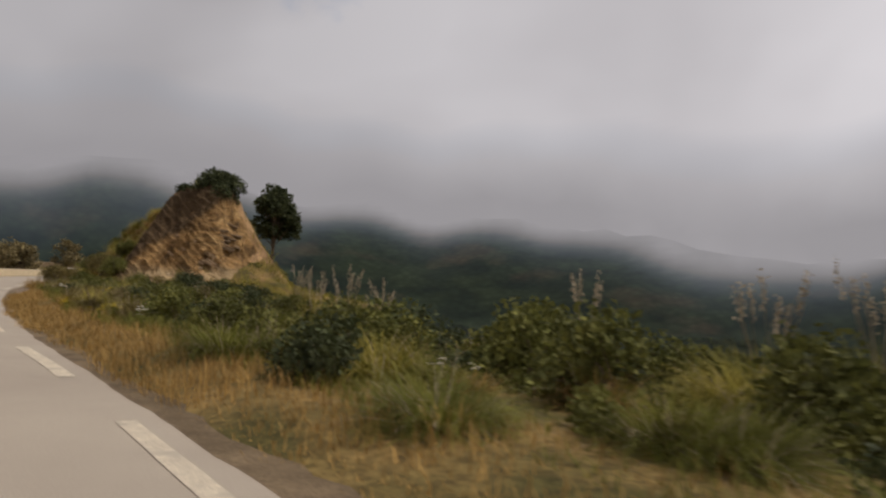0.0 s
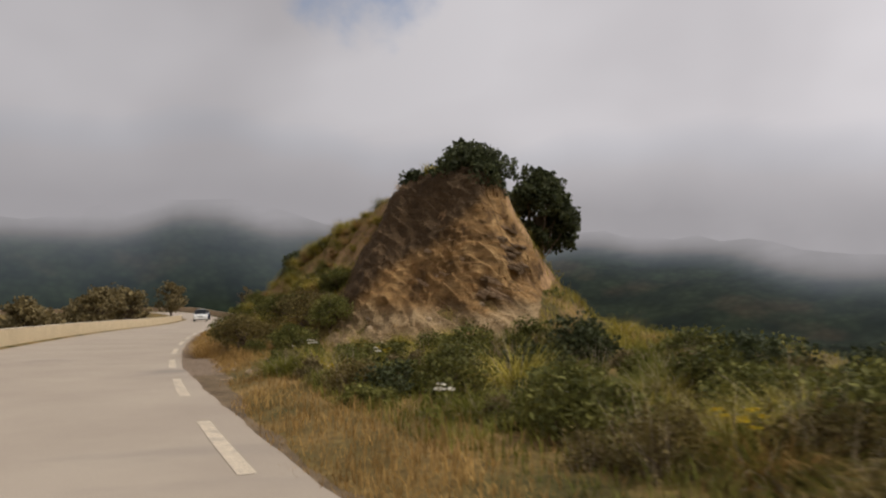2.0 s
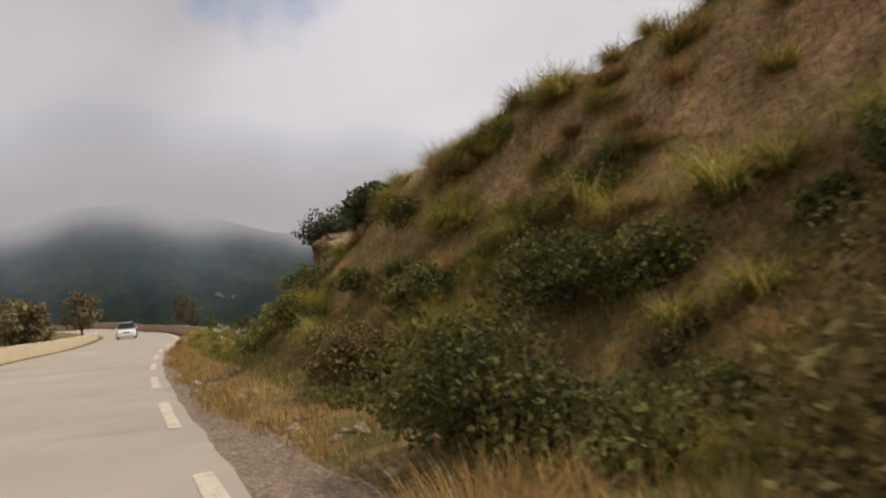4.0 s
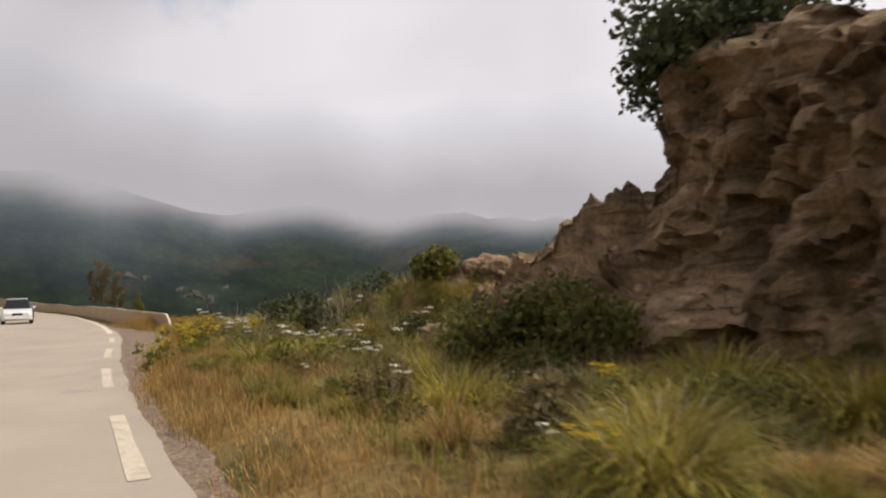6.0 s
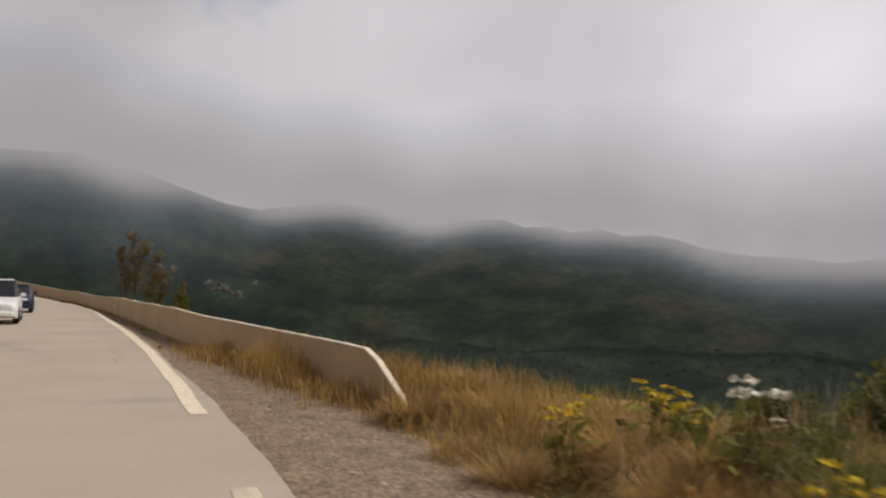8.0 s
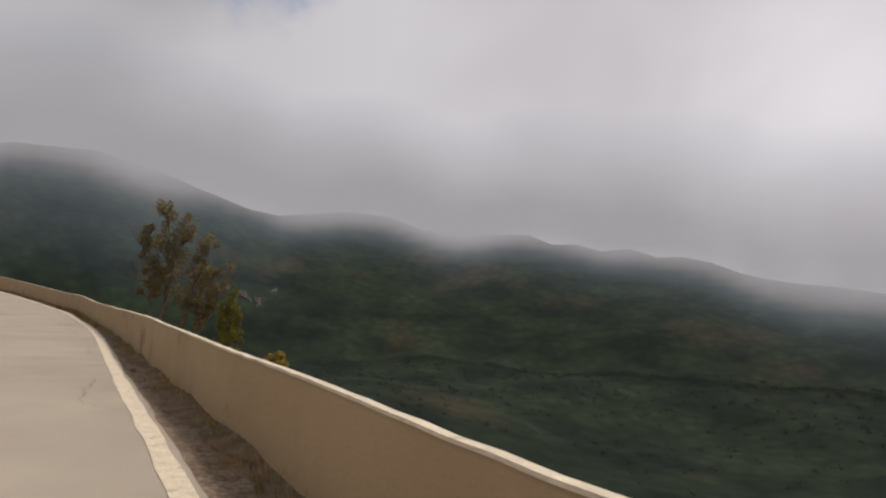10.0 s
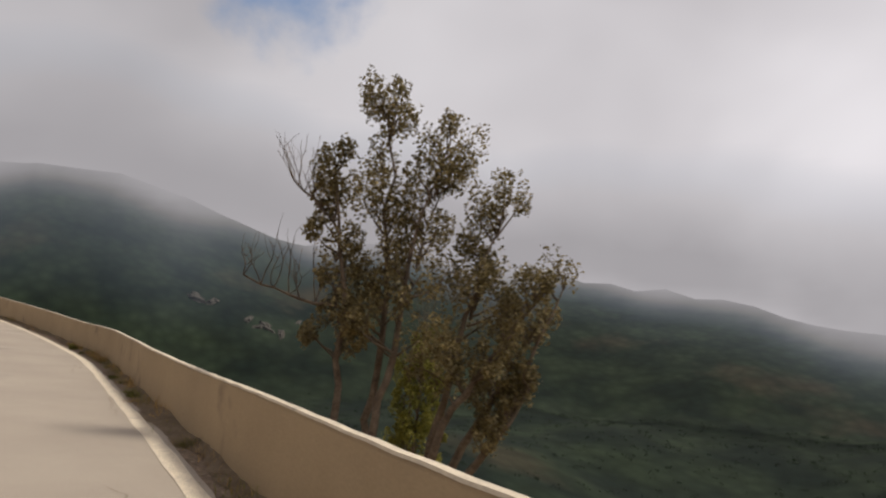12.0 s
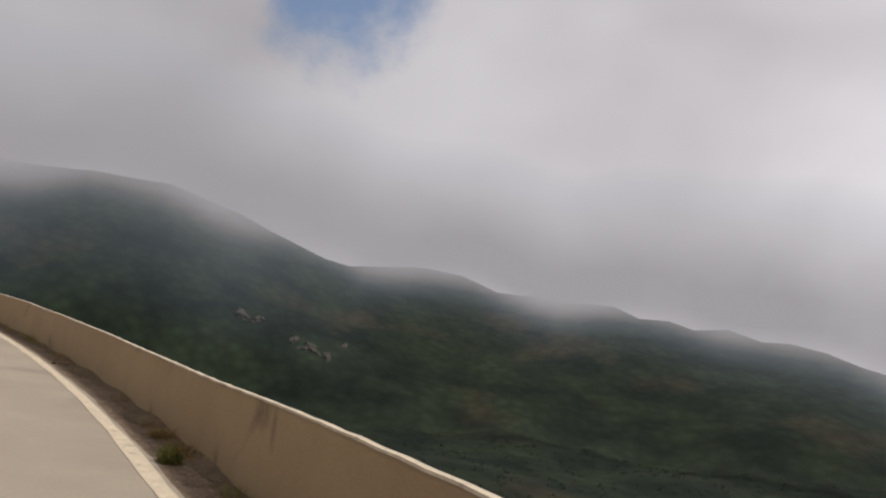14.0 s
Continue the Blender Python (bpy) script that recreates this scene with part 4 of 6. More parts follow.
def rock_shoulder(name, path, front, back, seed, label):
    """A sloping bedded rock rib: a crest that runs down along the path, a steep broken face towards the road and a gentler back."""
    p = np.array(path, float)
    run = np.r_[0, np.cumsum(np.linalg.norm(np.diff(p[:, :2], axis=0), axis=1))]
    n, m = int(run[-1] / 0.06), 64
    t = np.linspace(0, run[-1], n)
    cx, cy, cz = (np.interp(t, run, p[:, j]) for j in range(3))
    k = np.ones(9) / 9
    cx, cy, cz = (np.convolve(np.r_[[c[0]] * 4, c, [c[-1]] * 4], k, "valid") for c in (cx, cy, cz))
    tx, ty = np.gradient(cx), np.gradient(cy)
    tl = np.hypot(tx, ty)
    nx, ny = -ty / tl, tx / tl
    verts = []
    for i in range(n):
        for j in range(m):
            q = 2 * j / (m - 1) - 1
            w = front if q > 0 else back
            drop = abs(q) ** (1.25 if q > 0 else 1.7)
            taper = math.sqrt(max(0.0, min(1.0, t[i] / 0.5, (run[-1] - t[i]) / 0.7)))
            out = q * w * (0.55 + 0.45 * taper)
            z = cz[i] - 0.35 * (1 - taper) - drop * (cz[i] + 0.5)
            v = Vector((cx[i] + nx[i] * out, cy[i] + ny[i] * out, z))
            bed = (v.z * 1.0 + 0.45 * t[i] + 0.25 * noise.noise(v * 0.9)) * 3.2
            step = (bed - math.floor(bed)) ** 2 - 0.33
            blk = Vector((v.x * 0.8 + v.y * 0.6, v.y * 0.8 - v.x * 0.6 + 0.4 * v.z, v.z + 0.3 * v.x)) + 0.35 * noise.noise_vector(v * 1.3)
            push = 0.42 * noise.noise(v * 0.8 + Vector((seed, 0, 0))) + 0.26 * noise.noise(v * 1.9) + 0.13 * noise.noise(v * 4.7) + 0.05 * noise.noise(v * 11) + 0.12 * step + 0.2 * (noise.cell(blk * 1.7) - 0.5) + 0.1 * (noise.cell(blk * 4.1) - 0.5)
            side = 0.25 + abs(q)
            verts.append((v.x + nx[i] * push * side * (1 if q > 0 else -1), v.y + ny[i] * push * side * (1 if q > 0 else -1), v.z + push * (1 - 0.6 * abs(q))))
    faces = [(i * m + j, i * m + j + 1, (i + 1) * m + j + 1, (i + 1) * m + j) for i in range(n - 1) for j in range(m - 1)]
    faces += [tuple(range(m)), tuple(range((n - 1) * m, n * m))[::-1]]
    ob = mesh_from(name, verts, faces, M_ROCK)
    bm = bmesh.new()
    bm.from_mesh(ob.data)
    bmesh.ops.recalc_face_normals(bm, faces=bm.faces)
    bm.to_mesh(ob.data)
    bm.free()
    return tagged(ob, label, "rock")


rock_shoulder("rock", [(-29.4, 66.2, 2.85), (-30.6, 66.9, 2.85), (-31.1, 67.3, 2.7), (-31.5, 67.8, 2.4), (-32.0, 68.4, 1.95), (-32.5, 69.0, 1.55), (-32.8, 69.9, 1.15), (-33.2, 71.0, 0.8)],
              0.75, 2.4, 4.0, "sloping tan-brown rock rib running down from the outcrop")
rock_shoulder("rock", [(-29.0, 67.2, 2.95), (-29.9, 68.0, 2.85), (-30.7, 69.1, 2.65), (-31.3, 69.9, 2.4), (-31.9, 71.0, 1.8), (-32.4, 72.2, 1.15), (-32.9, 73.4, 0.6)],
              1.3, 1.8, 11.0, "broken brown slabs of rock behind the sloping rib")
low_rock("rock", -33.3, 69.9, 0.9, 0.7, 0.6, 9.0, "weathered brown rock among dry grass")
low_rock("rock", -32.4, 72.4, 1.2, 0.9, 0.7, 15.0, "small rounded brown rock in the grass")

stones(band(rng, 110, S(-16, 32), S(-30, 51), 0.45, 1.7), (0.03, 0.09), "small pale stone on the gravel shoulder", "stones on the shoulder")
stones(band(rng, 110, S(-41, 72), S(-46, 84), 0.6, 1.9), (0.02, 0.075), "small pale stone on the gravel shoulder", "stones on the shoulder")
stones([(-13.6 + rng.normal(0, 1.4), 40.2 + rng.normal(0, 0.7)) for _ in range(40)], (0.05, 0.15), "pale broken stone below the cut face", "stones below the cut")


def ledge(x, y, z, long, deep, thick, turn, tip, seed, parent=None):
    """A broken slab of bedded rock with a ragged edge."""
    bm = bmesh.new()
    bmesh.ops.create_grid(bm, x_segments=16, y_segments=7, size=1)
    top = list(bm.verts)
    ret = bmesh.ops.extrude_face_region(bm, geom=bm.faces[:])
    low = [v for v in ret["geom"] if isinstance(v, bmesh.types.BMVert)]
    for v in low:
        v.co.z = -1
    for v in bm.verts:
        c = v.co.copy()
        e = 1 + 0.28 * noise.noise(Vector((c.x * 2.2 + seed, c.y * 2, seed))) + 0.12 * noise.noise(Vector((c.x * 7, c.y * 6 + seed, 0)))
        round_off = 1 - 0.35 * abs(c.x) ** 4
        v.co = Vector((c.x * long / 2 * e, c.y * deep / 2 * e * round_off, c.z * thick * (0.75 + 0.5 * noise.noise(Vector((c.x * 3, seed, c.y * 3)))) + 0.05 * noise.noise(Vector((c.x * 5 + seed, c.y * 4, 1)))))
    bmesh.ops.recalc_face_normals(bm, faces=bm.faces)
    ob = part("ledge", bm, M_ROCK, parent)
    ob.matrix_world = pose(x, y, z, 0, tip, turn)
    return ob


def outcrop():
    """A layered brown rock face standing out of the bank: ledges, recesses and an overhanging cap."""
    path = [(-28.6, 68.7), (-30.2, 68.4), (-30.95, 67.2), (-30.75, 65.8), (-30.1, 64.4), (-29.3, 63.2), (-28.2, 62.3), (-26.9, 61.6)]
    line, run = smooth_line(path, 0.07)
    tan = np.gradient(line, axis=0)
    tan /= np.linalg.norm(tan, axis=1)[:, None]
    nor = np.stack([-tan[:, 1], tan[:, 0]], 1)
    mid = np.array([-27.0, 65.5])
    if ((line - mid) * nor).sum() < 0:
        nor = -nor
    nz = 62
    verts, faces = [], []
    r = np.random.RandomState(3)
    layer = np.cumsum(r.uniform(0.1, 0.42, 40))
    jut = r.uniform(-0.16, 0.2, 41)
    n = len(line)

    def lean(u, v):
        return (0.45 * v + 2.2 * max(0, v - 0.66)) * float(np.interp(u, [0, 0.25, 0.42, 0.8], [2.0, 1.7, 0.9, 0]))

    for i in range(n):
        u = i / (n - 1)
        top = 4.5 + 0.12 * math.sin(u * 7) + 0.18 * noise.noise(Vector((u * 14, 2, 0))) - 3.2 * max(0, u - 0.62) - 0.8 * max(0, 0.14 - u) * 7
        for j in range(nz):
            v = j / (nz - 1)
            z = -0.2 + v * (top + 0.2)
            dip = z + 0.22 * run[i] * 0.5 + 0.12 * noise.noise(Vector((line[i][0] * 0.8, line[i][1] * 0.8, 0)))
            li = int(np.searchsorted(layer, dip))
            f = jut[li] * (0.5 + 0.8 * noise.noise(Vector((line[i][0] * 0.9 + li * 3.1, line[i][1] * 0.9, li))))
            o = 0.25 * (1 - v) ** 2 * 1.6 - 0.32 * math.sin(math.pi * min(1, v * 1.15)) + 0.28 * max(0, v - 0.62)
            p = Vector((line[i][0], line[i][1], z))
            o += f * (0.3 + 0.8 * min(1, max(0, (v - 0.45) * 3))) + 0.5 * noise.noise(p * 0.55) + 0.24 * noise.noise(Vector((p.x * 1.5, p.y * 1.5, p.z * 0.8))) + 0.12 * noise.noise(p * 2.6) + 0.055 * noise.noise(p * 6.5)
            o -= 0.3 * math.exp(-((u - 0.52 - 0.05 * v) / 0.025) ** 2) + 0.22 * math.exp(-((u - 0.33 + 0.06 * v) / 0.02) ** 2)
            blk = Vector((p.x * 0.8 + p.y * 0.6, p.y * 0.8 - p.x * 0.6 + 0.3 * p.z, p.z * 1.4 + 0.25 * p.y)) + 0.4 * noise.noise_vector(p * 1.1)
            o += 0.22 * (noise.cell(blk * 1.1) - 0.5) + 0.12 * (noise.cell(blk * 2.9) - 0.5)
            o -= lean(u, v)
            if v > 0.93:
                o -= (v - 0.93) * 3.2
            verts.append((line[i][0] + nor[i][0] * o, line[i][1] + nor[i][1] * o, z + 0.05 * noise.noise(p * 3)))
        verts.append((mid[0] + (line[i][0] - mid[0]) * 0.45, mid[1] + (line[i][1] - mid[1]) * 0.45, top + 0.05 * noise.noise(Vector((i * 0.3, 0, 0)))))
        verts.append((mid[0], mid[1], 3.6))
    k = nz + 2
    for i in range(n - 1):
        for j in range(k - 1):
            a = i * k + j
            faces.append((a, a + 1, a + k + 1, a + k))
    ob = mesh_from("rock_outcrop", verts, faces, M_ROCK)
    bm = bmesh.new()
    bm.from_mesh(ob.data)
    bmesh.ops.recalc_face_normals(bm, faces=bm.faces)
    bm.to_mesh(ob.data)
    bm.free()
    tagged(ob, "layered brown rock outcrop with jutting ledges above the grassy bank", "rock outcrop")


outcrop()


for i in range(70):
    u, v = rng.uniform(0, 1), rng.uniform(0, 1)
    lx, ly = -11.0 - 2.8 * u * u + rng.normal(0, 0.15), 43.8 - 2.6 * v
    if z_at(lx, ly) > 3.2 + 0.83 * (lx + 13.8):
        continue
    ob = ledge(lx, ly, z_at(lx, ly) + 0.02, rng.uniform(0.4, 1.2), rng.uniform(0.3, 0.6), rng.uniform(0.06, 0.16), rng.uniform(-25, 25), rng.uniform(14, 38), i * 2.7)
    tagged(ob, "tilted slab of orange-brown rock in the cut face", "rock ledge", "rock ledges in the cut")


def cut_face():
    """The bare broken face of the spur, in finer relief than the hillside round it."""
    xs, ys = np.arange(-18.2, -8.6, 0.09), np.arange(38.8, 45.2, 0.06)
    X, Y = np.meshgrid(xs, ys, indexing="ij")
    x, y = X.ravel(), Y.ravel()
    z = height(x, y)[0]
    rid = 1 - np.abs(fbm(x + 0.6 * z, y, 1.5, 4, 2.0)) * 2.2
    bed = (z * 0.9 + x * 0.55 + 0.35 * fbm(x, y, 1.3, 3, 8.0)) * 2.6
    step = bed - np.floor(bed)
    amp = np.clip((x + 17.3) / 1.5, 0, 1) * np.clip((-9.8 - x) / 0.5, 0, 1) * np.clip((y - 39.2) / 0.8, 0, 1) * np.clip((45.0 - y) / 0.5, 0, 1)
    lift = 0.2 * rid + 0.1 * (step ** 2 - 0.35) + 0.2 * fbm(x, y, 0.9, 4, 5.0) + 0.05
    z = z - 0.12 + amp * (0.14 + lift)
    y = y - amp * lift * 0.9
    # dark earth plus painted shade under the crest, pale scree below the rock
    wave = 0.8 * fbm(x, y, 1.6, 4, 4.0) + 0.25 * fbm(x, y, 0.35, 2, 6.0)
    shaded_earth = np.clip((z - 3.4 - 0.83 * (x + 13.8) + wave) / 0.5, 0, 1)
    scree = np.clip((1.75 + 0.05 * (x + 12) - z + 0.6 * wave) / 0.4, 0, 1) * (1 - shaded_earth)
    n, m = X.shape
    idx = np.arange(n * m).reshape(n, m)
    quads = np.stack([idx[:-1, :-1], idx[1:, :-1], idx[1:, 1:], idx[:-1, 1:]], -1).reshape(-1, 4)
    ob = mesh_from("cut_face", np.stack([x, y, z], 1), [tuple(int(i) for i in q) for q in quads], M_CUT)
    for name, value in (("shaded_earth", shaded_earth), ("scree", scree)):
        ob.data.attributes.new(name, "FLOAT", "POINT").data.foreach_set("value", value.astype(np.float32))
    tagged(ob, "bare crumbling orange-brown earth and rock face of the road cut", "rock face", kind="structure")


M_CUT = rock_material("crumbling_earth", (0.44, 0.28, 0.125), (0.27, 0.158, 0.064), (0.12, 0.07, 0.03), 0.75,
                      (("shaded_earth", (0.098, 0.062, 0.032)), ("scree", (0.30, 0.212, 0.115))))
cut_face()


def gravel(n, s0, s1, seed):
    """Loose chippings on the shoulder, joined."""
    r = np.random.RandomState(seed)
    s = r.uniform(s0, s1, n)
    d = 0.38 + r.uniform(0, 1, n) * (shoulder_edge(s) - 0.3)
    x, y = on_line(s, d)
    k = 0.006 + 0.024 * r.uniform(0, 1, n) ** 3 * r.uniform(0.6, 1.3, n)
    octa = np.array([(1, 0, 0), (0, 1, 0), (-1, 0, 0), (0, -1, 0), (0, 0, 0.4), (0, 0, -0.4)], float)
    V = octa[None] * k[:, None, None] * r.uniform(0.6, 1.4, (n, 6, 1))
    a = r.uniform(0, 6.28, n)
    c, q = np.cos(a)[:, None], np.sin(a)[:, None]
    V[:, :, 0], V[:, :, 1] = V[:, :, 0] * c - V[:, :, 1] * q, V[:, :, 0] * q + V[:, :, 1] * c
    V += np.stack([x, y, climb(s) - 0.008], 1)[:, None]
    tri = [(0, 1, 4), (1, 2, 4), (2, 3, 4), (3, 0, 4), (1, 0, 5), (2, 1, 5), (3, 2, 5), (0, 3, 5)]
    faces = [(i * 6 + p, i * 6 + w, i * 6 + e) for i in range(n) for p, w, e in tri]
    ob = mesh_from("gravel", V.reshape(-1, 3), faces, M_CHIP)
    tagged(ob, "loose pale and brown chippings on the shoulder", "gravel", kind="stuff")


M_CHIP = material("stone_chippings", (0.29, 0.225, 0.16), (0.2, 0.15, 0.108), 3, 0.95, 0.2, 60, per_island=0.25)
gravel(1800, S(-16, 32), S(-31, 53), 3)
gravel(1500, S(-40, 70), S_TIP + 2, 4)
gravel(2500, S_TIP + 2, S(-85, 144), 5)


def dirt_bank():
    """Crumbled soil heaped against the wall's foot."""
    ss = np.arange(S_TIP + 3, RUN[-1] - 30, 0.14)
    rows, n = [], 5
    r = np.random.RandomState(8)
    for s in ss:
        w = 0.3 + 0.12 * math.sin(s * 0.8) + 0.07 * math.sin(s * 2.9) + r.uniform(-0.03, 0.03)
        for j in range(n):
            t = j / (n - 1)
            x, y = on_line(s, wall_d(s) + 0.01 - w * (1 - t))
            rows.append((x, y, climb(s) - 0.015 + (0.07 + 0.03 * math.sin(s * 1.9)) * t ** 1.3 + r.uniform(0, 0.022)))
    faces = [(i * n + j, i * n + j + 1, (i + 1) * n + j + 1, (i + 1) * n + j) for i in range(len(ss) - 1) for j in range(n - 1)]
    ob = mesh_from("dirt_bank", rows, [f[::-1] for f in faces], M_DIRT)
    tagged(ob, "dark crumbled soil heaped along the wall's foot", "soil", kind="structure")


M_DIRT = material("dark_soil", (0.2, 0.148, 0.095), (0.115, 0.083, 0.052), 3, 0.98, 0.7, 30)
dirt_bank()


def crack(s0, d0, pts, seed):
    """A thin open crack wandering along the asphalt."""
    r = np.random.RandomState(seed)
    s, d, rows = s0, d0, []
    for i in range(pts):
        w = 0.003 + 0.005 * r.uniform() * math.sin(math.pi * (i + 1) / (pts + 1))
        for q in (-w, w):
            x, y = on_line(s, d + q)
            rows.append((x, y, climb(s) + 0.005))
        s += r.uniform(0.06, 0.2)
        d += r.normal(0, 0.045)
    faces = [(2 * i, 2 * i + 1, 2 * i + 3, 2 * i + 2) for i in range(pts - 1)]
    ob = mesh_from("crack", rows, faces, M_DIRT, road)


for i, (cx, cy, cd) in enumerate(((-58.5, 105, -0.5), (-62.5, 111, -0.42), (-66.8, 118, -0.5), (-71, 124.5, -0.35), (-75.5, 131, -0.55), (-80.6, 138.6, -0.35), (-50.2, 90.5, -0.7))):
    crack(S(cx, cy), cd, 26, 70 + i)
PLUMES = [(1.5, 21.8, 1.65), (2.4, 21.5, 1.75), (3.4, 21.3, 1.55), (11.0, 11.9, 1.8), (11.9, 11.5, 1.9), (10.0, 12.4, 1.6), (8.2, 17.0, 1.9), (-1.5, 29.0, 1.7)]
LITTER = [(-36.7, 71.75, 0.19, 1, "crumpled white plastic litter in the weeds"), (-35.6, 70.4, 0.12, 1, "torn white plastic bag caught in the weeds"), (-13.0, 34.6, 0.12, 0, "faded red plastic litter in the grass")]
S_CAR_W, S_CAR_D = 160.0, 173.0


# ---- grass, one sheet of blades for each kind ----
def sow(name, n, s0, s1, dfun, mat, tall, wide, lean, label, seed, keep=None):
    r = np.random.RandomState(seed)
    s = r.uniform(s0, s1, n)
    d = dfun(s, r)
    x, y = on_line(s, d)
    if keep is not None:
        k = keep(x, y, s, d)
        x, y = x[k], y[k]
    # thin and thick patches
    p = fbm(x, y, 1.7, 3, seed * 1.3)
    k = p + r.uniform(-0.55, 0.55, len(x)) > -0.32
    x, y, p = x[k], y[k], p[k]
    z = height(x, y)[0]
    H = r.uniform(*tall, len(x)) * np.clip(0.8 + 0.9 * p, 0.3, 1.5)
    ob = blades(name, np.stack([x, y, z - 0.02], 1), H, wide, r.uniform(*lean, len(x)), mat, r)
    return tagged(ob, label, "grass", kind="stuff")


def off_face(x, y, s, d):
    return ~((x > -16.4) & (x < -9.8) & (y > 40.8) & (y < 44.9))


sow("dry_grass", 72000, 2, S_TIP + 4, lambda s, r: shoulder_edge(s) - 0.2 + np.abs(r.normal(0, 1.1, len(s))), M_DRY, (0.07, 0.3), 0.011, (0.2, 0.9),
    "dry golden-brown grass along the road's edge", 11)
sow("dry_grass_far", 9500, S_TIP - 6, S_TIP + 9, lambda s, r: shoulder_edge(s) + 0.2 + np.abs(r.normal(0, 1.6, len(s))), M_DRY, (0.15, 0.5), 0.012, (0.1, 0.9),
    "tall dry golden grass round the wall's end", 12)
sow("meadow_grass", 85000, 2, S_TIP + 2, lambda s, r: shoulder_edge(s) + 1.1 + r.uniform(0, 1, len(s)) ** 1.5 * 10.5, M_GREEN, (0.1, 0.38), 0.014, (0.2, 0.95),
    "rank green and brown grass on the verge", 13, off_face)
sow("bank_grass", 32000, S(-15, 30), S(-38, 66), lambda s, r: r.uniform(3, 13, len(s)), M_DRY, (0.08, 0.26), 0.011, (0.2, 0.95),
    "dry grass on the bank above the road", 14, off_face)
sow("hillside_grass", 52000, S(-20, 37), S(-41, 73), lambda s, r: r.uniform(3, 14, len(s)), M_TUSSOCK, (0.1, 0.3), 0.012, (0.2, 0.95),
    "yellow-green grass covering the flank of the spur", 17, off_face)
sow("slope_grass", 60000, 20, 84, lambda s, r: r.uniform(8, 20, len(s)), M_TUSSOCK, (0.15, 0.45), 0.022, (0.2, 0.9),
    "rough olive grass on the slope behind the verge", 27, off_face)
sow("wall_foot_weeds", 9000, S_TIP + 8, RUN[-1] - 40, lambda s, r: wall_d(s) - 0.02 - np.abs(r.normal(0, 0.11, len(s))), M_DRY, (0.08, 0.36), 0.009, (0.1, 0.8),
    "dry golden weeds along the wall's foot", 19)
sow("tall_dry_grass", 7500, S(-35, 61), S(-45, 81), lambda s, r: shoulder_edge(s) + 0.15 + np.abs(r.normal(0, 0.8, len(s))), M_DRY, (0.15, 0.45), 0.01, (0.1, 0.8),
    "tall rusty dry grass and stalks on the verge", 29)
sow("shoulder_weeds", 3000, S(-40, 70), S_TIP + 2, lambda s, r: 0.7 + r.uniform(0, 1, len(s)) * 1.3, M_DRY, (0.03, 0.12), 0.009, (0.3, 1.0),
    "short dry weeds on the gravel shoulder", 23)
sow("gutter_weeds", 22000, S_TIP + 6, RUN[-1] - 40, lambda s, r: wall_d(s) - 0.03 - np.abs(r.normal(0, 0.15, len(s))), M_GREEN, (0.05, 0.26), 0.01, (0.2, 0.9),
    "dry weeds in the gutter at the wall's foot", 15)

sow("wall_foot_grass", 5000, S_TIP + 0.6, S_TIP + 10, lambda s, r: wall_d(s) - 0.04 - np.abs(r.normal(0, 0.32, len(s))), M_DRY, (0.25, 0.65), 0.012, (0.1, 0.7),
    "dry golden grass along the foot of the wall's end", 16)

# ---- tussocks, shrubs and flowers ----
r1 = np.random.RandomState(21)
TUS = [tussock_proto(r1, 0.9, 650, M_TUSSOCK, "tall arching green-gold grass tussock on the verge"),
       tussock_proto(r1, 0.7, 560, M_TUSSOCK, "arching olive grass tussock on the verge"),
       tussock_proto(r1, 1.1, 800, M_TUSSOCK, "large fountain-like grass tussock on the verge", (55, 89), (60, 150)),
       tussock_proto(r1, 0.75, 480, M_DRY, "dry straw-coloured grass tussock on the verge")]
ok = lambda x, y, s, d: off_rock(x, y)
low = lambda x, y, s, d: off_rock(x, y) and not (-15.6 < x < -8.5 and 35.5 < y < 42)
scatter(TUS, band(r1, 90, 4, S(-16, 32), 2.2, 13.5, ok), r1, (0.6, 1.0))
scatter(TUS, band(r1, 60, S(-16, 32), S(-31, 54), 2.4, 9.5, ok), r1, (0.5, 0.9))
scatter(TUS, band(r1, 75, S(-22, 40), S(-32, 56), 3, 11, ok), r1, (0.5, 0.9))
scatter(TUS, band(r1, 70, S(-30, 52), S(-38.5, 67), 2.2, 7.5, ok), r1, (0.5, 0.85))
MOUND = [tussock_proto(r1, 0.8, 1500, M_TUSSOCK, "rounded drooping green-gold grass tussock", (25, 88), (50, 140), 0.28),
         tussock_proto(r1, 0.65, 1250, M_DRY, "rounded straw-coloured grass tussock", (25, 88), (40, 120), 0.25),
         tussock_proto(r1, 0.75, 1400, M_GREEN, "rounded drooping dark green grass tussock", (25, 88), (50, 140), 0.28)]
scatter(MOUND + MOUND[2:] * 2, band(r1, 130, 36, S(-16, 32), 1.9, 11, ok), r1, (0.5, 1.1))
scatter(MOUND, [(x, y) for x, y in band(r1, 60, 55, 84, 5.5, 12) if -17.5 < x < -9.6 and 39.0 < y < 42.0], r1, (0.22, 0.45))
scatter(MOUND, band(r1, 130, S(-24, 43), S(-38.5, 67), 2.4, 10.5, ok), r1, (0.5, 0.95))
scatter(MOUND, [(-31.3 + r1.normal(0, 1.2), 71.6 + r1.normal(0, 1.5)) for _ in range(20)], r1, (0.6, 1.0))
scatter(MOUND, band(r1, 40, S(-38, 66), S_TIP - 3, 2.4, 8.5), r1, (0.5, 1.0))
scatter(MOUND, band(r1, 60, S(-36, 63), S(-43, 77), 1.5, 4.0), r1, (0.3, 0.65))
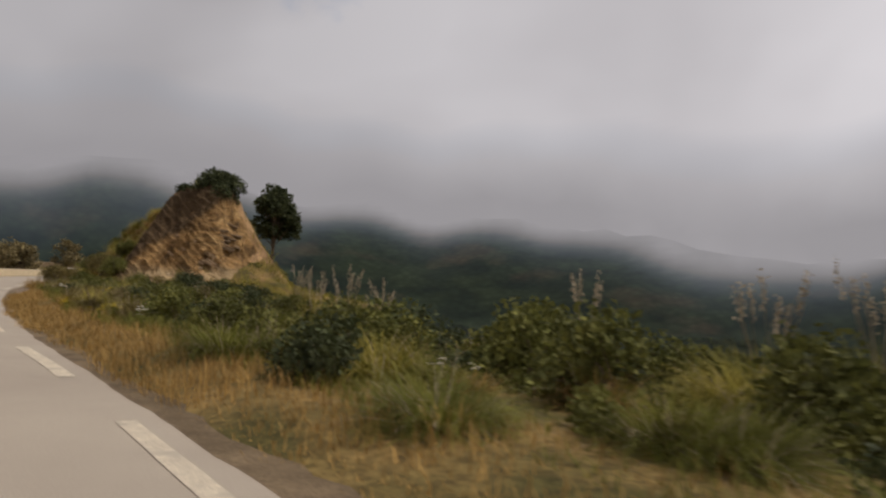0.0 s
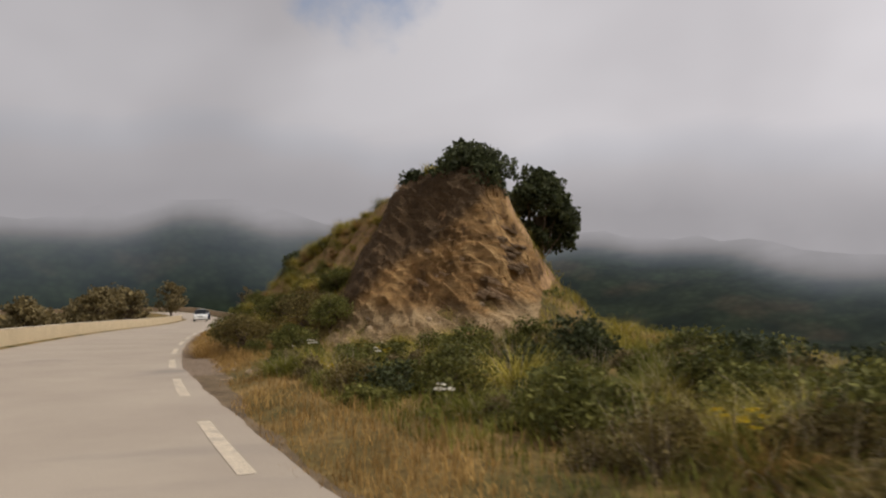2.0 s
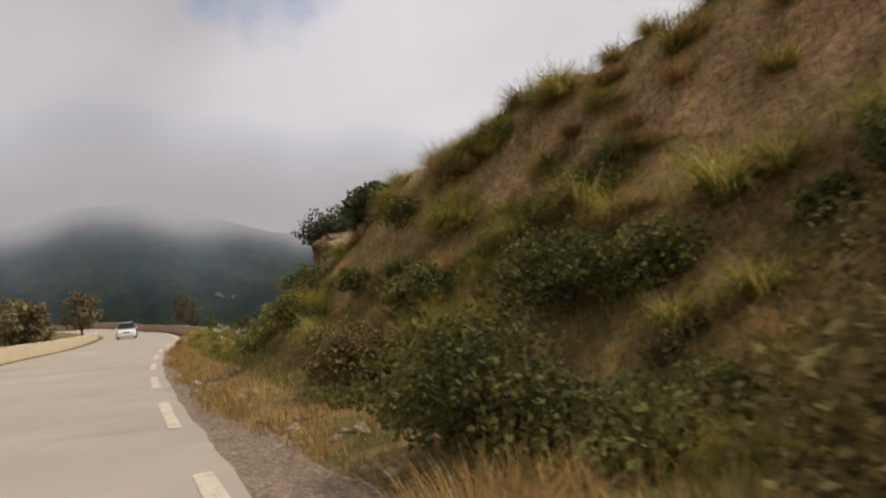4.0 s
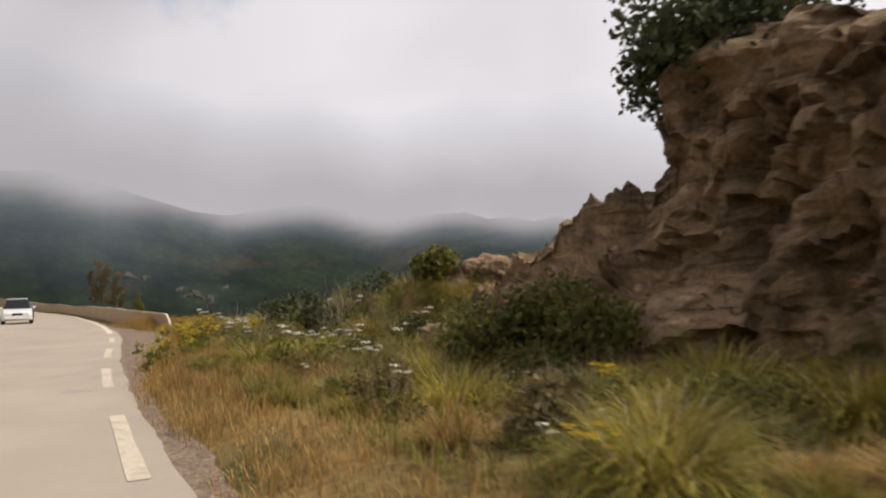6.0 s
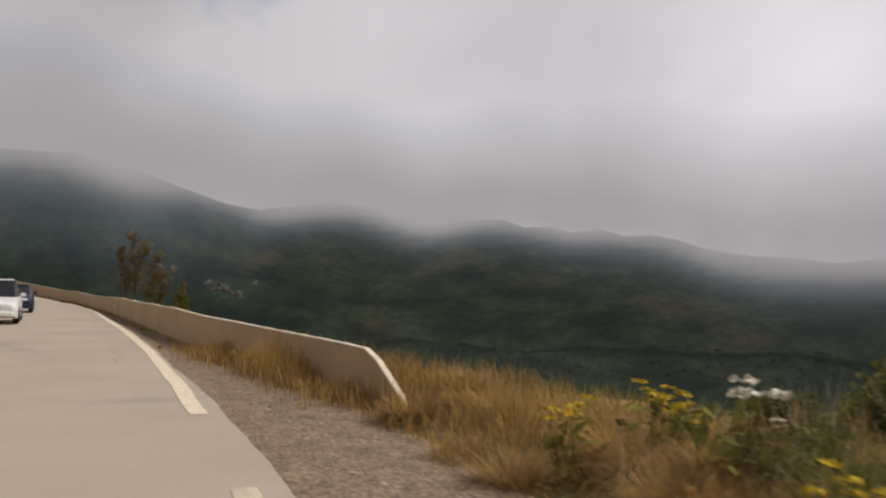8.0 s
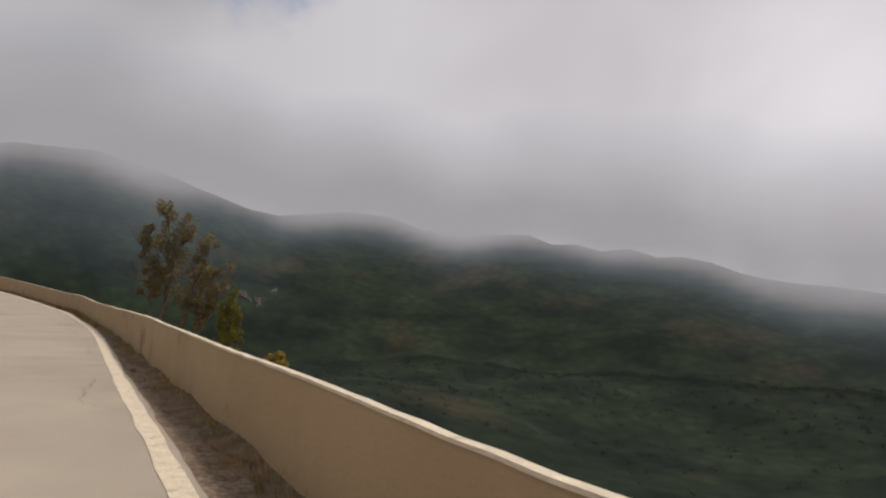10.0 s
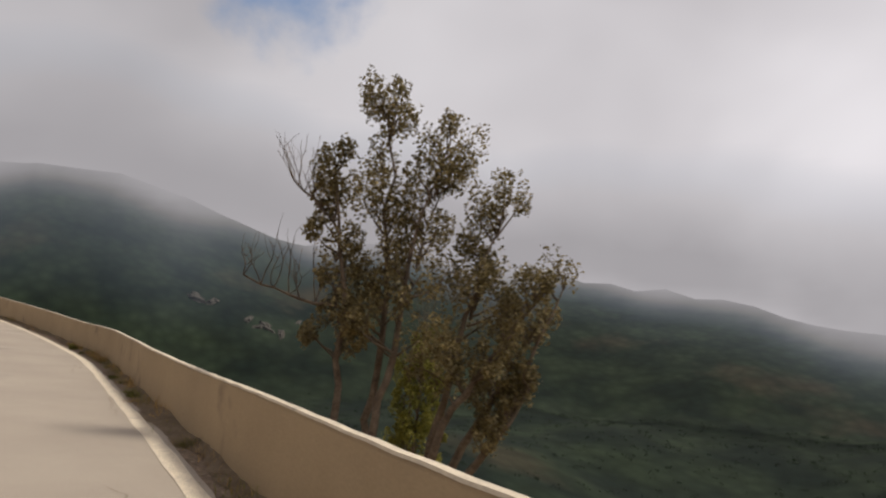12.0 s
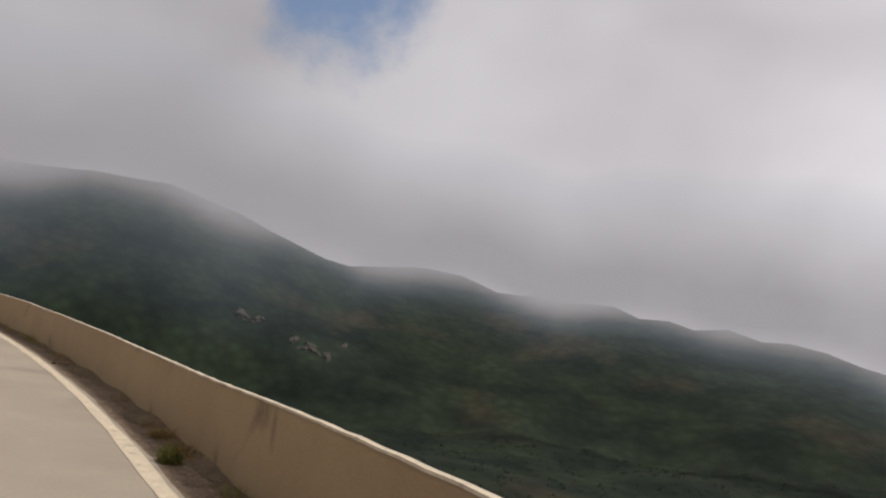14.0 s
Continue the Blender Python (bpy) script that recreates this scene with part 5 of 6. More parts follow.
scatter(TUS, band(r1, 14, S(-38, 66), S_TIP - 4, 2.7, 8), r1, (0.4, 0.8))
scatter(TUS, band(r1, 50, 98, 113, 3.2, 7.5), r1, (0.35, 0.65))
scatter(TUS[2:3], [(0.1, 21.6), (4.6, 14.3), (-4.4, 22.7), (9.5, 11.1), (11.6, 10.6), (-5.7, 26.0), (-27.6, 57.2)], r1, (0.85, 1.1))
scatter(MOUND[:1], [(-29.3, 59.7), (-27.7, 59.7), (-31.6, 62.1), (-33.2, 64.1), (-28.7, 61.2), (-32.0, 61.2), (-30.0, 62.3), (-30.4, 62.9), (-34.1, 73.4), (-33.8, 68.0), (-32.9, 67.7), (-35.6, 69.1), (-30.6, 63.8)], r1, (0.85, 1.15))
scatter(MOUND[:1], [(-34.9, 71.2), (-33.0, 71.2), (-33.9, 68.2), (-35.9, 70.8), (-33.6, 66.5), (-36.6, 68.8), (-35.1, 67.9), (-38.6, 75.6)], r1, (0.8, 1.2))
scatter(MOUND[1:2], band(r1, 34, S(-41, 74), S_TIP + 1, 1.9, 3.6), r1, (0.45, 0.9))
scatter(MOUND[2:], [(-35.4, 70.0), (-34.4, 69.2), (-36.3, 71.8), (-35.7, 68.4), (-37.2, 71.2), (-34.3, 67.0), (-37.9, 74.0), (-36.2, 73.4), (-34.6, 72.6)], r1, (0.7, 1.1))
scatter(TUS[2:3], [(-8.8, 29.2)], r1, (1.1, 1.2))

SHR = [shrub_proto(r1, 1.5, 0.95, M_SHRUB, "low dark green shrub on the verge"),
       shrub_proto(r1, 1.1, 0.8, M_SHRUB, "small rounded green shrub on the verge"),
       shrub_proto(r1, 1.8, 1.15, M_SHRUB, "dense dark green shrub on the verge", n=2000),
       shrub_proto(r1, 1.0, 0.7, M_EUC, "olive-green low shrub on the verge")]
DRK = [shrub_proto(r1, 1.5, 1.0, M_LEAF, "dark-leaved shrub among the tall grass", n=1800)]
scatter(SHR + DRK, band(r1, 45, 4, S(-14, 29), 3.0, 13, low), r1, (0.6, 1.2), sink=0.1)
scatter(SHR, band(r1, 48, S(-11, 25), S(-30, 52), 2.1, 5.5, low), r1, (0.4, 0.9), sink=0.1)
scatter(SHR + DRK, band(r1, 22, 38, 50, 3.0, 7), r1, (0.7, 1.15), sink=0.1)
scatter(SHR + DRK, band(r1, 26, 51, 66, 3.0, 9, low), r1, (0.6, 1.0), sink=0.1)
scatter(SHR + DRK, band(r1, 34, S(-9, 23), S(-18, 34), 2.3, 8, low), r1, (0.5, 0.95), sink=0.1)
scatter(SHR, band(r1, 26, S(-31, 54), S(-39, 68), 2.8, 7.5, ok), r1, (0.4, 0.9), sink=0.1)
scatter(SHR, band(r1, 18, S(-39, 68), S_TIP - 2, 3.6, 8.5), r1, (0.45, 0.85), sink=0.1)
scatter(SHR + DRK, band(r1, 60, 40, S(-15, 30), 8, 18, low), r1, (0.3, 0.65), sink=0.1)
scatter(DRK + SHR[2:3], [(-9.9, 30.1), (-8.8, 31.1), (-38.5, 81.4), (-37.4, 80.2)], r1, (0.8, 1.1), sink=0.1)

scatter(DRK + SHR[2:3] + MOUND[2:], [(-33.0, 66.4), (-32.4, 66.1), (-31.8, 65.8), (-33.3, 65.4), (-32.6, 66.8), (-31.6, 66.4)], r1, (0.85, 1.15), sink=0.1)
for bx, by, bz, bk in ((-31.8, 70.45, 1.62, 0.6), (-31.65, 70.25, 1.72, 0.5)):
    copy_thing(TUS[0], pose(0, 0, 0)).matrix_basis = pose(bx, by, bz, 0, 0, bx * 90) @ Matrix.Scale(bk, 4)

scatter(DRK, [(-35.0, 69.3), (-36.0, 70.0), (-34.0, 70.4), (-36.7, 70.6), (-35.4, 72.2), (-37.3, 73.3), (-34.8, 68.4)], r1, (0.45, 0.7), sink=0.1)
FEN = [shrub_proto(r1, 1.1, 0.85, M_WEED, "tangled olive-brown roadside weeds with dry stalks", 0.034, 2400, "weed_clump"),
       shrub_proto(r1, 0.8, 0.75, M_WEED, "upright olive-brown roadside weeds", 0.03, 1700, "weed_clump"),
       shrub_proto(r1, 0.9, 0.65, M_SHRUB, "low tangle of green roadside weeds", 0.034, 1900, "weed_clump")]
for ob in FEN:
    tagged(fountain("stalk", 60, 0.95, 0.35, M_PLUME, r1, ob, (62, 89), (0, 25), 0.007), kind="stuff")
scatter(FEN, band(r1, 85, S(-38.5, 67), S_TIP - 3, 2.3, 8.0), r1, (0.55, 1.05), 14, 0.1)
scatter(FEN, band(r1, 30, S(-34, 60), S(-38.5, 67), 2.2, 5.5), r1, (0.4, 0.8), 14, 0.1)
scatter(FEN, band(r1, 75, 44, S(-18, 34), 2.2, 8.5, low), r1, (0.5, 0.95), 14, 0.1)
scatter(FEN[2:] + SHR + DRK, band(r1, 75, 6, 46, 2.2, 10), r1, (0.45, 1.0), 14, 0.1)
scatter(FEN + DRK, [(-36.1, 73.9), (-35.4, 73.6), (-35.0, 74.4), (-36.6, 74.9), (-37.3, 75.8), (-35.9, 75.2), (-36.4, 72.7), (-35.6, 72.6), (-38.1, 77.0)], r1, (1.0, 1.35), 10, 0.1)

FLW = [flower_proto(r1, 0.75, 3, M_FLOWER_W, "white flat-headed wildflower on thin stems in the grass", "white_wildflower", "white wildflowers", 0.3, 0.1),
       flower_proto(r1, 0.6, 2, M_FLOWER_W, "white flat-headed wildflower on thin stems in the grass", "white_wildflower", "white wildflowers", 0.2, 0.075)]
FLY = [flower_proto(r1, 0.7, 7, M_FLOWER_Y, "yellow-flowered weed on thin stems in the grass", "yellow_wildflower", "yellow wildflowers", 0.28, 0.07),
       flower_proto(r1, 0.55, 5, M_FLOWER_Y, "yellow-flowered weed on thin stems in the grass", "yellow_wildflower", "yellow wildflowers", 0.22, 0.06)]
scatter(FLW, band(r1, 42, S(-37, 64), S_TIP - 3, 2.4, 6.5), r1, (0.65, 1.0), 6, 0.0)
scatter(FLW, band(r1, 40, 6, S(-20, 37), 1.4, 5), r1, (0.45, 0.75), 6, 0.0)
scatter(FLW, band(r1, 14, S(-30, 52), S(-38, 66), 2.2, 4), r1, (0.4, 0.6), 6, 0.0)
drifts = [(-40.3, 74.7), (-39.5, 72.9), (-38.8, 71.7), (-38.6, 70.9), (-41.4, 77.5), (-42.3, 80.5), (-40.0, 75.8)] + band(r1, 9, S(-41, 74), S_TIP - 3, 2.2, 5.0)
scatter(FLY, [(cx + r1.normal(0, 0.45), cy + r1.normal(0, 0.45)) for cx, cy in drifts for _ in range(5)], r1, (0.55, 1.0), 6, 0.0)
scatter(FLY, band(r1, 7, 42, S(-18, 34), 1.5, 4.5), r1, (0.5, 0.8), 6, 0.0)
scatter(FLY, band(r1, 18, S(-30, 52), S(-36, 62), 1.6, 4), r1, (0.5, 0.9), 6, 0.0)
gutter = [(s, wall_d(s) - r1.uniform(0.08, 0.3)) for s in np.r_[r1.uniform(S_TIP + 8, 235, 40), r1.normal(197.5, 1.3, 12), r1.normal(205, 1.0, 5)]]
scatter(TUS[3:] + MOUND, [tuple(float(v) for v in on_line(s, d)) for s, d in gutter], r1, (0.2, 0.42), 12)
scatter(TUS[3:], [tuple(float(v) for v in on_line(s, wall_d(s) - 0.16)) for s in (195.6, 196.4, 197.1, 197.8, 198.7, 203.2, 204.4)], r1, (0.45, 0.65), 10)
scatter(SHR, band(r1, 24, S_TIP + 8, RUN[-1] - 60, 0.25, 0.4), r1, (0.12, 0.24), sink=0.02)
BIG = tussock_proto(r1, 0.85, 1300, M_DRY, "rounded dry golden grass clump at the asphalt's edge", (10, 88), (20, 90), 0.4)
for bx, by, bk in ((-20.5, 39.5, 1.0), (-21.3, 40.7, 0.9), (-20.0, 38.6, 0.7)):
    copy_thing(BIG, pose(0, 0, 0)).matrix_basis = pose(bx, by, z_at(bx, by) - 0.05, 0, 0, bx * 70) @ Matrix.Scale(bk, 4)
drop_protos(TUS + MOUND + SHR + DRK + FEN + FLW + FLY + [BIG])


# ---- tall seed-headed grass beside the bend ----
def plume_grass(x, y, tall, rng):
    ob = empty("plume_grass", pose(x, y, z_at(x, y) - 0.05))
    n = 170
    a = rng.uniform(0, 2 * math.pi, n)
    P = np.stack([0.15 * np.cos(a), 0.15 * np.sin(a), np.zeros(n)], 1)
    blades("blade_tuft", P, tall * rng.uniform(0.4, 0.75, n), 0.018, rng.uniform(0.1, 0.9, n), M_TUSSOCK, rng, ob, az=a)
    st, pts = [], []
    for i in range(9):
        b, q = rng.uniform(0, 2 * math.pi), rng.uniform(0.1, 0.5)
        top = np.array([math.cos(b) * q, math.sin(b) * q, tall * rng.uniform(0.8, 1.1)])
        st.append(limb(rng, (0, 0, 0), top, 0.008, 0.004, 0.05, 5))
        for t in np.linspace(0, 1, 34):
            pts.append(top * (0.8 + 0.24 * t) + rng.normal(0, 0.022, 3))
    tubes("stalk", st, M_PLUME, ob, 3)
    leaves("seed_head", np.array(pts), 0.024, M_PLUME, rng, ob, long=2.4)
    return tagged(ob, "tall grass with pale feathery seed heads on the verge", "plume grass", "plume grasses")


r2 = np.random.RandomState(31)
for px, py, pt in PLUMES:
    plume_grass(px, py, pt, r2)

# ---- trees and bushes on the spur ----
round_tree("evergreen_bush", -12.6, 44.4, 5.1, 3.0, 2.4, M_LEAF, r2, "dense dark evergreen bush on top of the cut spur", 0.1, 9000, 0.08, "bush")
round_tree("evergreen_bush", -14.8, 44.6, z_at(-14.8, 44.6) - 0.3, 1.3, 0.9, M_LEAF, r2, "small dark bush on the crest of the spur", 0.09, 2200, 0.05, "bush")
round_tree("evergreen_bush", -18.8, 50.6, z_at(-18.8, 50.6) - 0.3, 1.2, 0.8, M_SHRUB, r2, "low olive bush on the crest of the spur", 0.08, 1800, 0.05, "bush")
round_tree("holm_oak", -10.75, 48.8, 2.4, 3.3, 5.0, M_LEAF, r2, "round dark-leaved oak standing behind the spur", 0.13, 11000, 0.13)
round_tree("evergreen_bush", -25.2, 55.8, z_at(-25.2, 55.8) - 0.2, 1.7, 1.2, M_LEAF, r2, "dark bush at the low end of the spur", 0.12, 2200, 0.05, "bush")
round_tree("evergreen_bush", -29.3, 66.5, 2.95, 3.4, 2.6, M_LEAF, r2, "dark leafy bush growing over the rock outcrop's edge", 0.085, 9000, 0.08, "bush")
round_tree("evergreen_bush", -33.6, 71.9, z_at(-33.6, 71.9) - 0.1, 1.05, 0.68, M_SHRUB, r2, "green bush beside the low rocks", 0.1, 1800, 0.04, "bush")
for bx, by, bw, bt in ((-19.3, 39.6, 2.0, 1.3), (-18.0, 41.4, 2.2, 1.4), (-21.5, 42.5, 1.9, 1.2), (-20.6, 44.8, 1.8, 1.1), (-17.0, 38.6, 1.5, 1.0), (-23.6, 47.0, 1.7, 1.0), (-16.6, 40.6, 1.6, 1.2), (-17.4, 42.9, 1.5, 1.0)):
    round_tree("broom_bush", bx, by, z_at(bx, by) - 0.15, bw, bt, M_WEED if int(by) % 2 else M_SHRUB, r2, "dark twiggy olive bush at the foot of the spur", 0.042, 5200, 0.04, "bush")


for bx, by, bw, bt in ((-37.2, 75.8, 1.3, 0.9), (-36.2, 78.2, 1.7, 1.1), (-38.6, 80.4, 1.5, 1.0), (-39.6, 84.6, 1.4, 0.9)):
    round_tree("broom_bush", bx, by, z_at(bx, by) - 0.15, bw, bt, M_SHRUB, r2, "tangled olive-green bush on the valley edge of the verge", 0.058, 3400, 0.03, "bush")


# ---- many-stemmed tree below the parapet ----
def stemmed_tree(name, x, y, z, stems, bare, mat, rng, label, leaf=0.038, per=1500, twig=1.0, thin=False):
    """Slender stems, each with side limbs and upright leafy clumps; bare gives leafless side branches."""
    ob = empty(name, pose(x, y, z))
    for base, fork, tip, wide in stems:
        limbs, pts = [], []
        b, f, t = np.array(base, float), np.array(fork, float), np.array(tip, float)
        tubes("trunk", [limb(rng, b, f, 0.07, 0.05, 0.05) + limb(rng, f, t, 0.05, 0.01, 0.07)[1:]], M_BARK, ob)
        n = 34
        for i in range(n):
            q = rng.uniform(-0.02, 1.0)
            p = f + (t - f) * q
            a = rng.uniform(0, 2 * math.pi)
            out = wide * rng.uniform(0.25, 1.0) * (1.05 - 0.55 * q)
            c = p + np.array([math.cos(a) * out, math.sin(a) * out, rng.uniform(0.15, 0.65) * wide + 0.1])
            limbs.append(limb(rng, p, c, 0.02, 0.006, 0.14, 5))
            pts.append(clump(rng, c, wide * rng.uniform(0.2, 0.42), int(per * (0.45 if thin and wide < 0.56 and t[0] > 0.8 else 1) / n), 1.3))
        for br in limbs:
            tubes("branch", [br], M_BARK, ob, 5)
        leaves("crown", np.vstack(pts), leaf, mat, rng, ob, long=1.7)
    for a, b in bare:
        limbs = [limb(rng, a, b, 0.028 * twig, 0.012 * twig, 0.1, 7)]
        main = limbs[0]
        for i in range(2, 8):
            for _ in range(2):
                p = np.array(main[min(i, 7)][0])
                d = np.array([rng.normal(-0.12, 0.16), rng.normal(0, 0.16), rng.uniform(0.35, 0.8)])
                br = limb(rng, p, p + d * (0.5 + 0.5 * twig), 0.011 * twig, 0.004 * twig, 0.16, 5)
                limbs.append(br)
                for w in (2, 3, 4):
                    e = np.array(br[w][0])
                    limbs.append(limb(rng, e, e + np.array([rng.normal(0, 0.1), rng.normal(0, 0.1), rng.uniform(0.12, 0.35)]), 0.005 * twig, 0.0025 * twig, 0.12, 3))
        bough = tubes("bare_branch", limbs[:1], M_BARK, ob, 5)
        for br in limbs[1:]:
            tubes("twig", [br], M_BARK, bough, 3)
    return tagged(ob, label, "tree")


r3 = np.random.RandomState(41)
TX, TY = -67.05, 123.7
TZ = z_at(TX, TY)
up = -TZ
stemmed_tree("eucalyptus", TX, TY, TZ, [
    ((-0.55, 0.0, -0.3), (-0.7, 0.1, up + 1.2), (-1.1, 0.1, up + 4.1), 0.55),
    ((-0.2, 0.3, -0.3), (-0.15, 0.2, up + 1.5), (-0.35, 0.1, up + 4.75), 0.62),
    ((0.0, -0.2, -0.3), (0.1, -0.1, up + 1.3), (0.55, 0.1, up + 4.3), 0.75),
    ((0.55, 0.2, -0.3), (0.85, 0.2, up + 1.0), (1.4, 0.4, up + 3.45), 0.72),
    ((0.6, -0.1, -0.3), (0.95, -0.2, up + 0.7), (2.0, -0.2, up + 2.3), 0.42),
    ((0.8, 0.4, -0.3), (1.3, 0.5, up + 0.6), (2.35, 0.6, up + 2.5), 0.5),
    ((0.9, 0.2, -0.3), (1.4, 0.2, up + 0.1), (1.95, 0.2, up + 1.05), 0.32)],
    [((-0.75, 0.1, up + 1.9), (-2.1, -0.1, up + 2.2)), ((-0.85, 0.1, up + 2.9), (-1.7, 0.2, up + 3.7))],
    M_EUC, r3, "tall slender many-stemmed tree with sparse olive leaves below the wall", per=6400, leaf=0.034, thin=True)
PX, PY = -67.55, 132.35
PZ = z_at(PX, PY)
stemmed_tree("young_poplar", PX, PY, PZ, [
    ((0, 0, -0.3), (0.02, 0, -PZ - 1.2), (0.0, 0.0, -PZ + 1.5), 0.5),
    ((0.25, 0.1, -0.3), (0.3, 0.1, -PZ - 1.6), (0.42, 0.1, -PZ + 0.9), 0.45),
    ((-0.2, 0.1, -0.3), (-0.25, 0.1, -PZ - 1.6), (-0.4, 0.1, -PZ + 0.8), 0.45)],
    [((0, 0, -PZ + 1.2), (0.03, 0, -PZ + 2.9)), ((0.02, 0, -PZ + 1.2), (0.2, 0.05, -PZ + 2.6)), ((0.0, 0, -PZ + 1.2), (-0.18, 0.0, -PZ + 2.7))],
    M_LIME, r3, "narrow yellow-green young tree with a bare twiggy top", per=5200, twig=0.45)
QX, QY = -62.6, 124.7
M_YELLOW = material("yellowing_leaves", (0.34, 0.25, 0.05), (0.2, 0.15, 0.035), 1.2, 0.75, 0, 8, per_island=0.35, translucent=0.3)
round_tree("yellow_shrub", QX, QY, z_at(QX, QY), 1.1, max(1.2, -0.35 - z_at(QX, QY)), M_YELLOW, r3, "small yellow-green tree below the wall", 0.08, 2200, 0.04)
# grove beyond the cream wall and a few along the far bend
for gx, gy, gw, gt in ((-75, 98, 5, 5.5), (-70, 90, 4.5, 5), (-82, 108, 6, 6), (-66, 80, 4, 4.5), (-94, 121, 6, 7.5), (-101, 113, 7, 8), (-88, 133, 5, 6), (-108, 124, 7, 8), (-112, 104, 7, 8), (-60, 72, 4, 4.6), (-73, 85, 5, 5.6), (-79, 104, 5.5, 6.4), (-64, 86, 4.5, 5), (-86, 116, 6, 7), (-69, 97, 4.5, 5)):
    round_tree("grove_tree", gx, gy, z_at(gx, gy) - 0.2, gw * 1.15, gt * 1.15, M_EUC, r3, "olive-brown tree beyond the cream wall", 0.3, 1800, 0.2)
for gx, gy, gw, gt in ((-125, 191, 4, 5), (-96, 214, 5, 6), (-104, 222, 6, 6)):
    round_tree("slope_tree", gx, gy, z_at(gx, gy) - 0.2, gw, gt, M_EUC, r3, "rusty olive tree on the slope below the road", 0.35, 1800, 0.2)


# ---- scrub on the valley side and far woods ----
def woods(name, places, size, mat, rng, label, per=26, leaf=0.5):
    x, y = np.array([p[0] for p in places]), np.array([p[1] for p in places])
    z = height(x, y)[0]
    pts, sz = [], []
    for i in range(len(x)):
        r = rng.uniform(*size)
        pts.append(clump(rng, np.array([x[i], y[i], z[i] + r * 0.15]), r, per, 0.5))
        sz.append(np.full(per, leaf))
    return tagged(leaves(name, np.vstack(pts), np.concatenate(sz), mat, rng, long=1.2), label, "scrub", kind="stuff")


r4 = np.random.RandomState(51)
M_WOODS = material("far_leaves", (0.04, 0.056, 0.031), (0.02, 0.032, 0.02), 0.05, 0.9, 0, 0.6, per_island=0.25, translucent=0.2)
M_VALLEY = material("valley_leaves", (0.062, 0.078, 0.042), (0.036, 0.048, 0.027), 0.05, 0.9, 0, 0.6, per_island=0.2, translucent=0.4)
woods("valley_scrub", band(r4, 80, S_TIP - 6, RUN[-1] - 20, 30, 85), (1.2, 2.8), M_VALLEY, r4, "dark green scrub on the steep valley side", 420, 0.13)
M_BROWN = material("brown_scrub_leaves", (0.11, 0.088, 0.05), (0.06, 0.052, 0.031), 0.2, 0.9, 0, 2, per_island=0.3, translucent=0.2)
woods("brown_scrub", band(r4, 60, S_TIP - 4, RUN[-1] - 10, 30, 80), (1.0, 2.2), M_BROWN, r4, "olive-brown scrub on the valley side", 320, 0.12)
woods("hill_scrub", band(r4, 260, 0, S(-34, 60), 12, 40), (0.4, 1.0), M_SHRUB, r4, "dark scrub on the slope behind the verge", 90, 0.09)
far = []
for _ in range(1700):
    a, q = radians(r4.uniform(-62, 52)), r4.uniform(0.0, 1.0) ** 0.5
    rr = 215 + q * 185
    far.append((CENTRE[0] + rr * math.sin(a), CENTRE[1] + rr * math.cos(a)))
far = [p for p in far if abs(along(*p)[1][0]) > 40]
woods("far_woods", far, (1.0, 2.4), M_WOODS, r4, "dark woods and scrub on the far mountainside", 22, 0.38)


M_CRAG = material("grey_crag", (0.12, 0.108, 0.09), (0.04, 0.037, 0.03), 0.5, 0.95, 0.6, 3)


def crag(x, y, size, seed):
    bm = bmesh.new()
    bmesh.ops.create_icosphere(bm, subdivisions=3, radius=1)
    for v in bm.verts:
        v.co *= 1 + 0.7 * noise.noise(v.co * 1.6 + Vector((seed, 0, 0))) + 0.4 * noise.noise(v.co * 4 + Vector((0, seed, 0)))
    ob = part("crag", bm, M_CRAG)
    ob.matrix_world = pose(x, y, z_at(x, y) - size * 0.35, 0, 25, seed * 40) @ Matrix.Diagonal((size * 2.0, size * 0.8, size * 0.9, 1))
    tagged(ob, "pale bare crag on the wooded mountainside", "crag", "crags on the mountainside")


for cx, cy, cs in ((-235.5, 492, 3.0), (-228, 495, 2.0), (-207, 497, 2.2), (-197, 498.5, 2.9), (-188, 499, 2.4), (-186, 521, 2.2), (-201, 494, 1.8)):
    crag(cx, cy, cs, cs * 3)


# ---- litter ----
def litter(x, y, size, mat, label):
    bm = bmesh.new()
    bmesh.ops.create_grid(bm, x_segments=9, y_segments=9, size=1)
    for v in bm.verts:
        v.co.z = 0.5 * noise.noise(v.co * 1.9 + Vector((x, y, 0))) + 0.25 * noise.noise(v.co * 4.3)
        v.co.xy *= 0.75 + 0.3 * noise.noise(v.co * 2.2)
    g = bmesh.ops.solidify(bm, geom=bm.faces[:], thickness=0.03)
    ob = part("litter", bm, mat)
    ob.matrix_world = pose(x, y, z_at(x, y) + size * 0.8, 30, 20, x * 50) @ Matrix.Scale(size, 4)
    tagged(ob, label, "litter")


M_BAG = material("white_plastic", (0.75, 0.74, 0.70), (0.6, 0.59, 0.55), 6, 0.5, 0.1, 30)
M_PINK = material("faded_red_plastic", (0.62, 0.22, 0.13), (0.5, 0.17, 0.1), 6, 0.5, 0.1, 30)
for lx, ly, ls, lm, ll in LITTER:
    litter(lx, ly, ls, M_BAG if lm else M_PINK, ll)

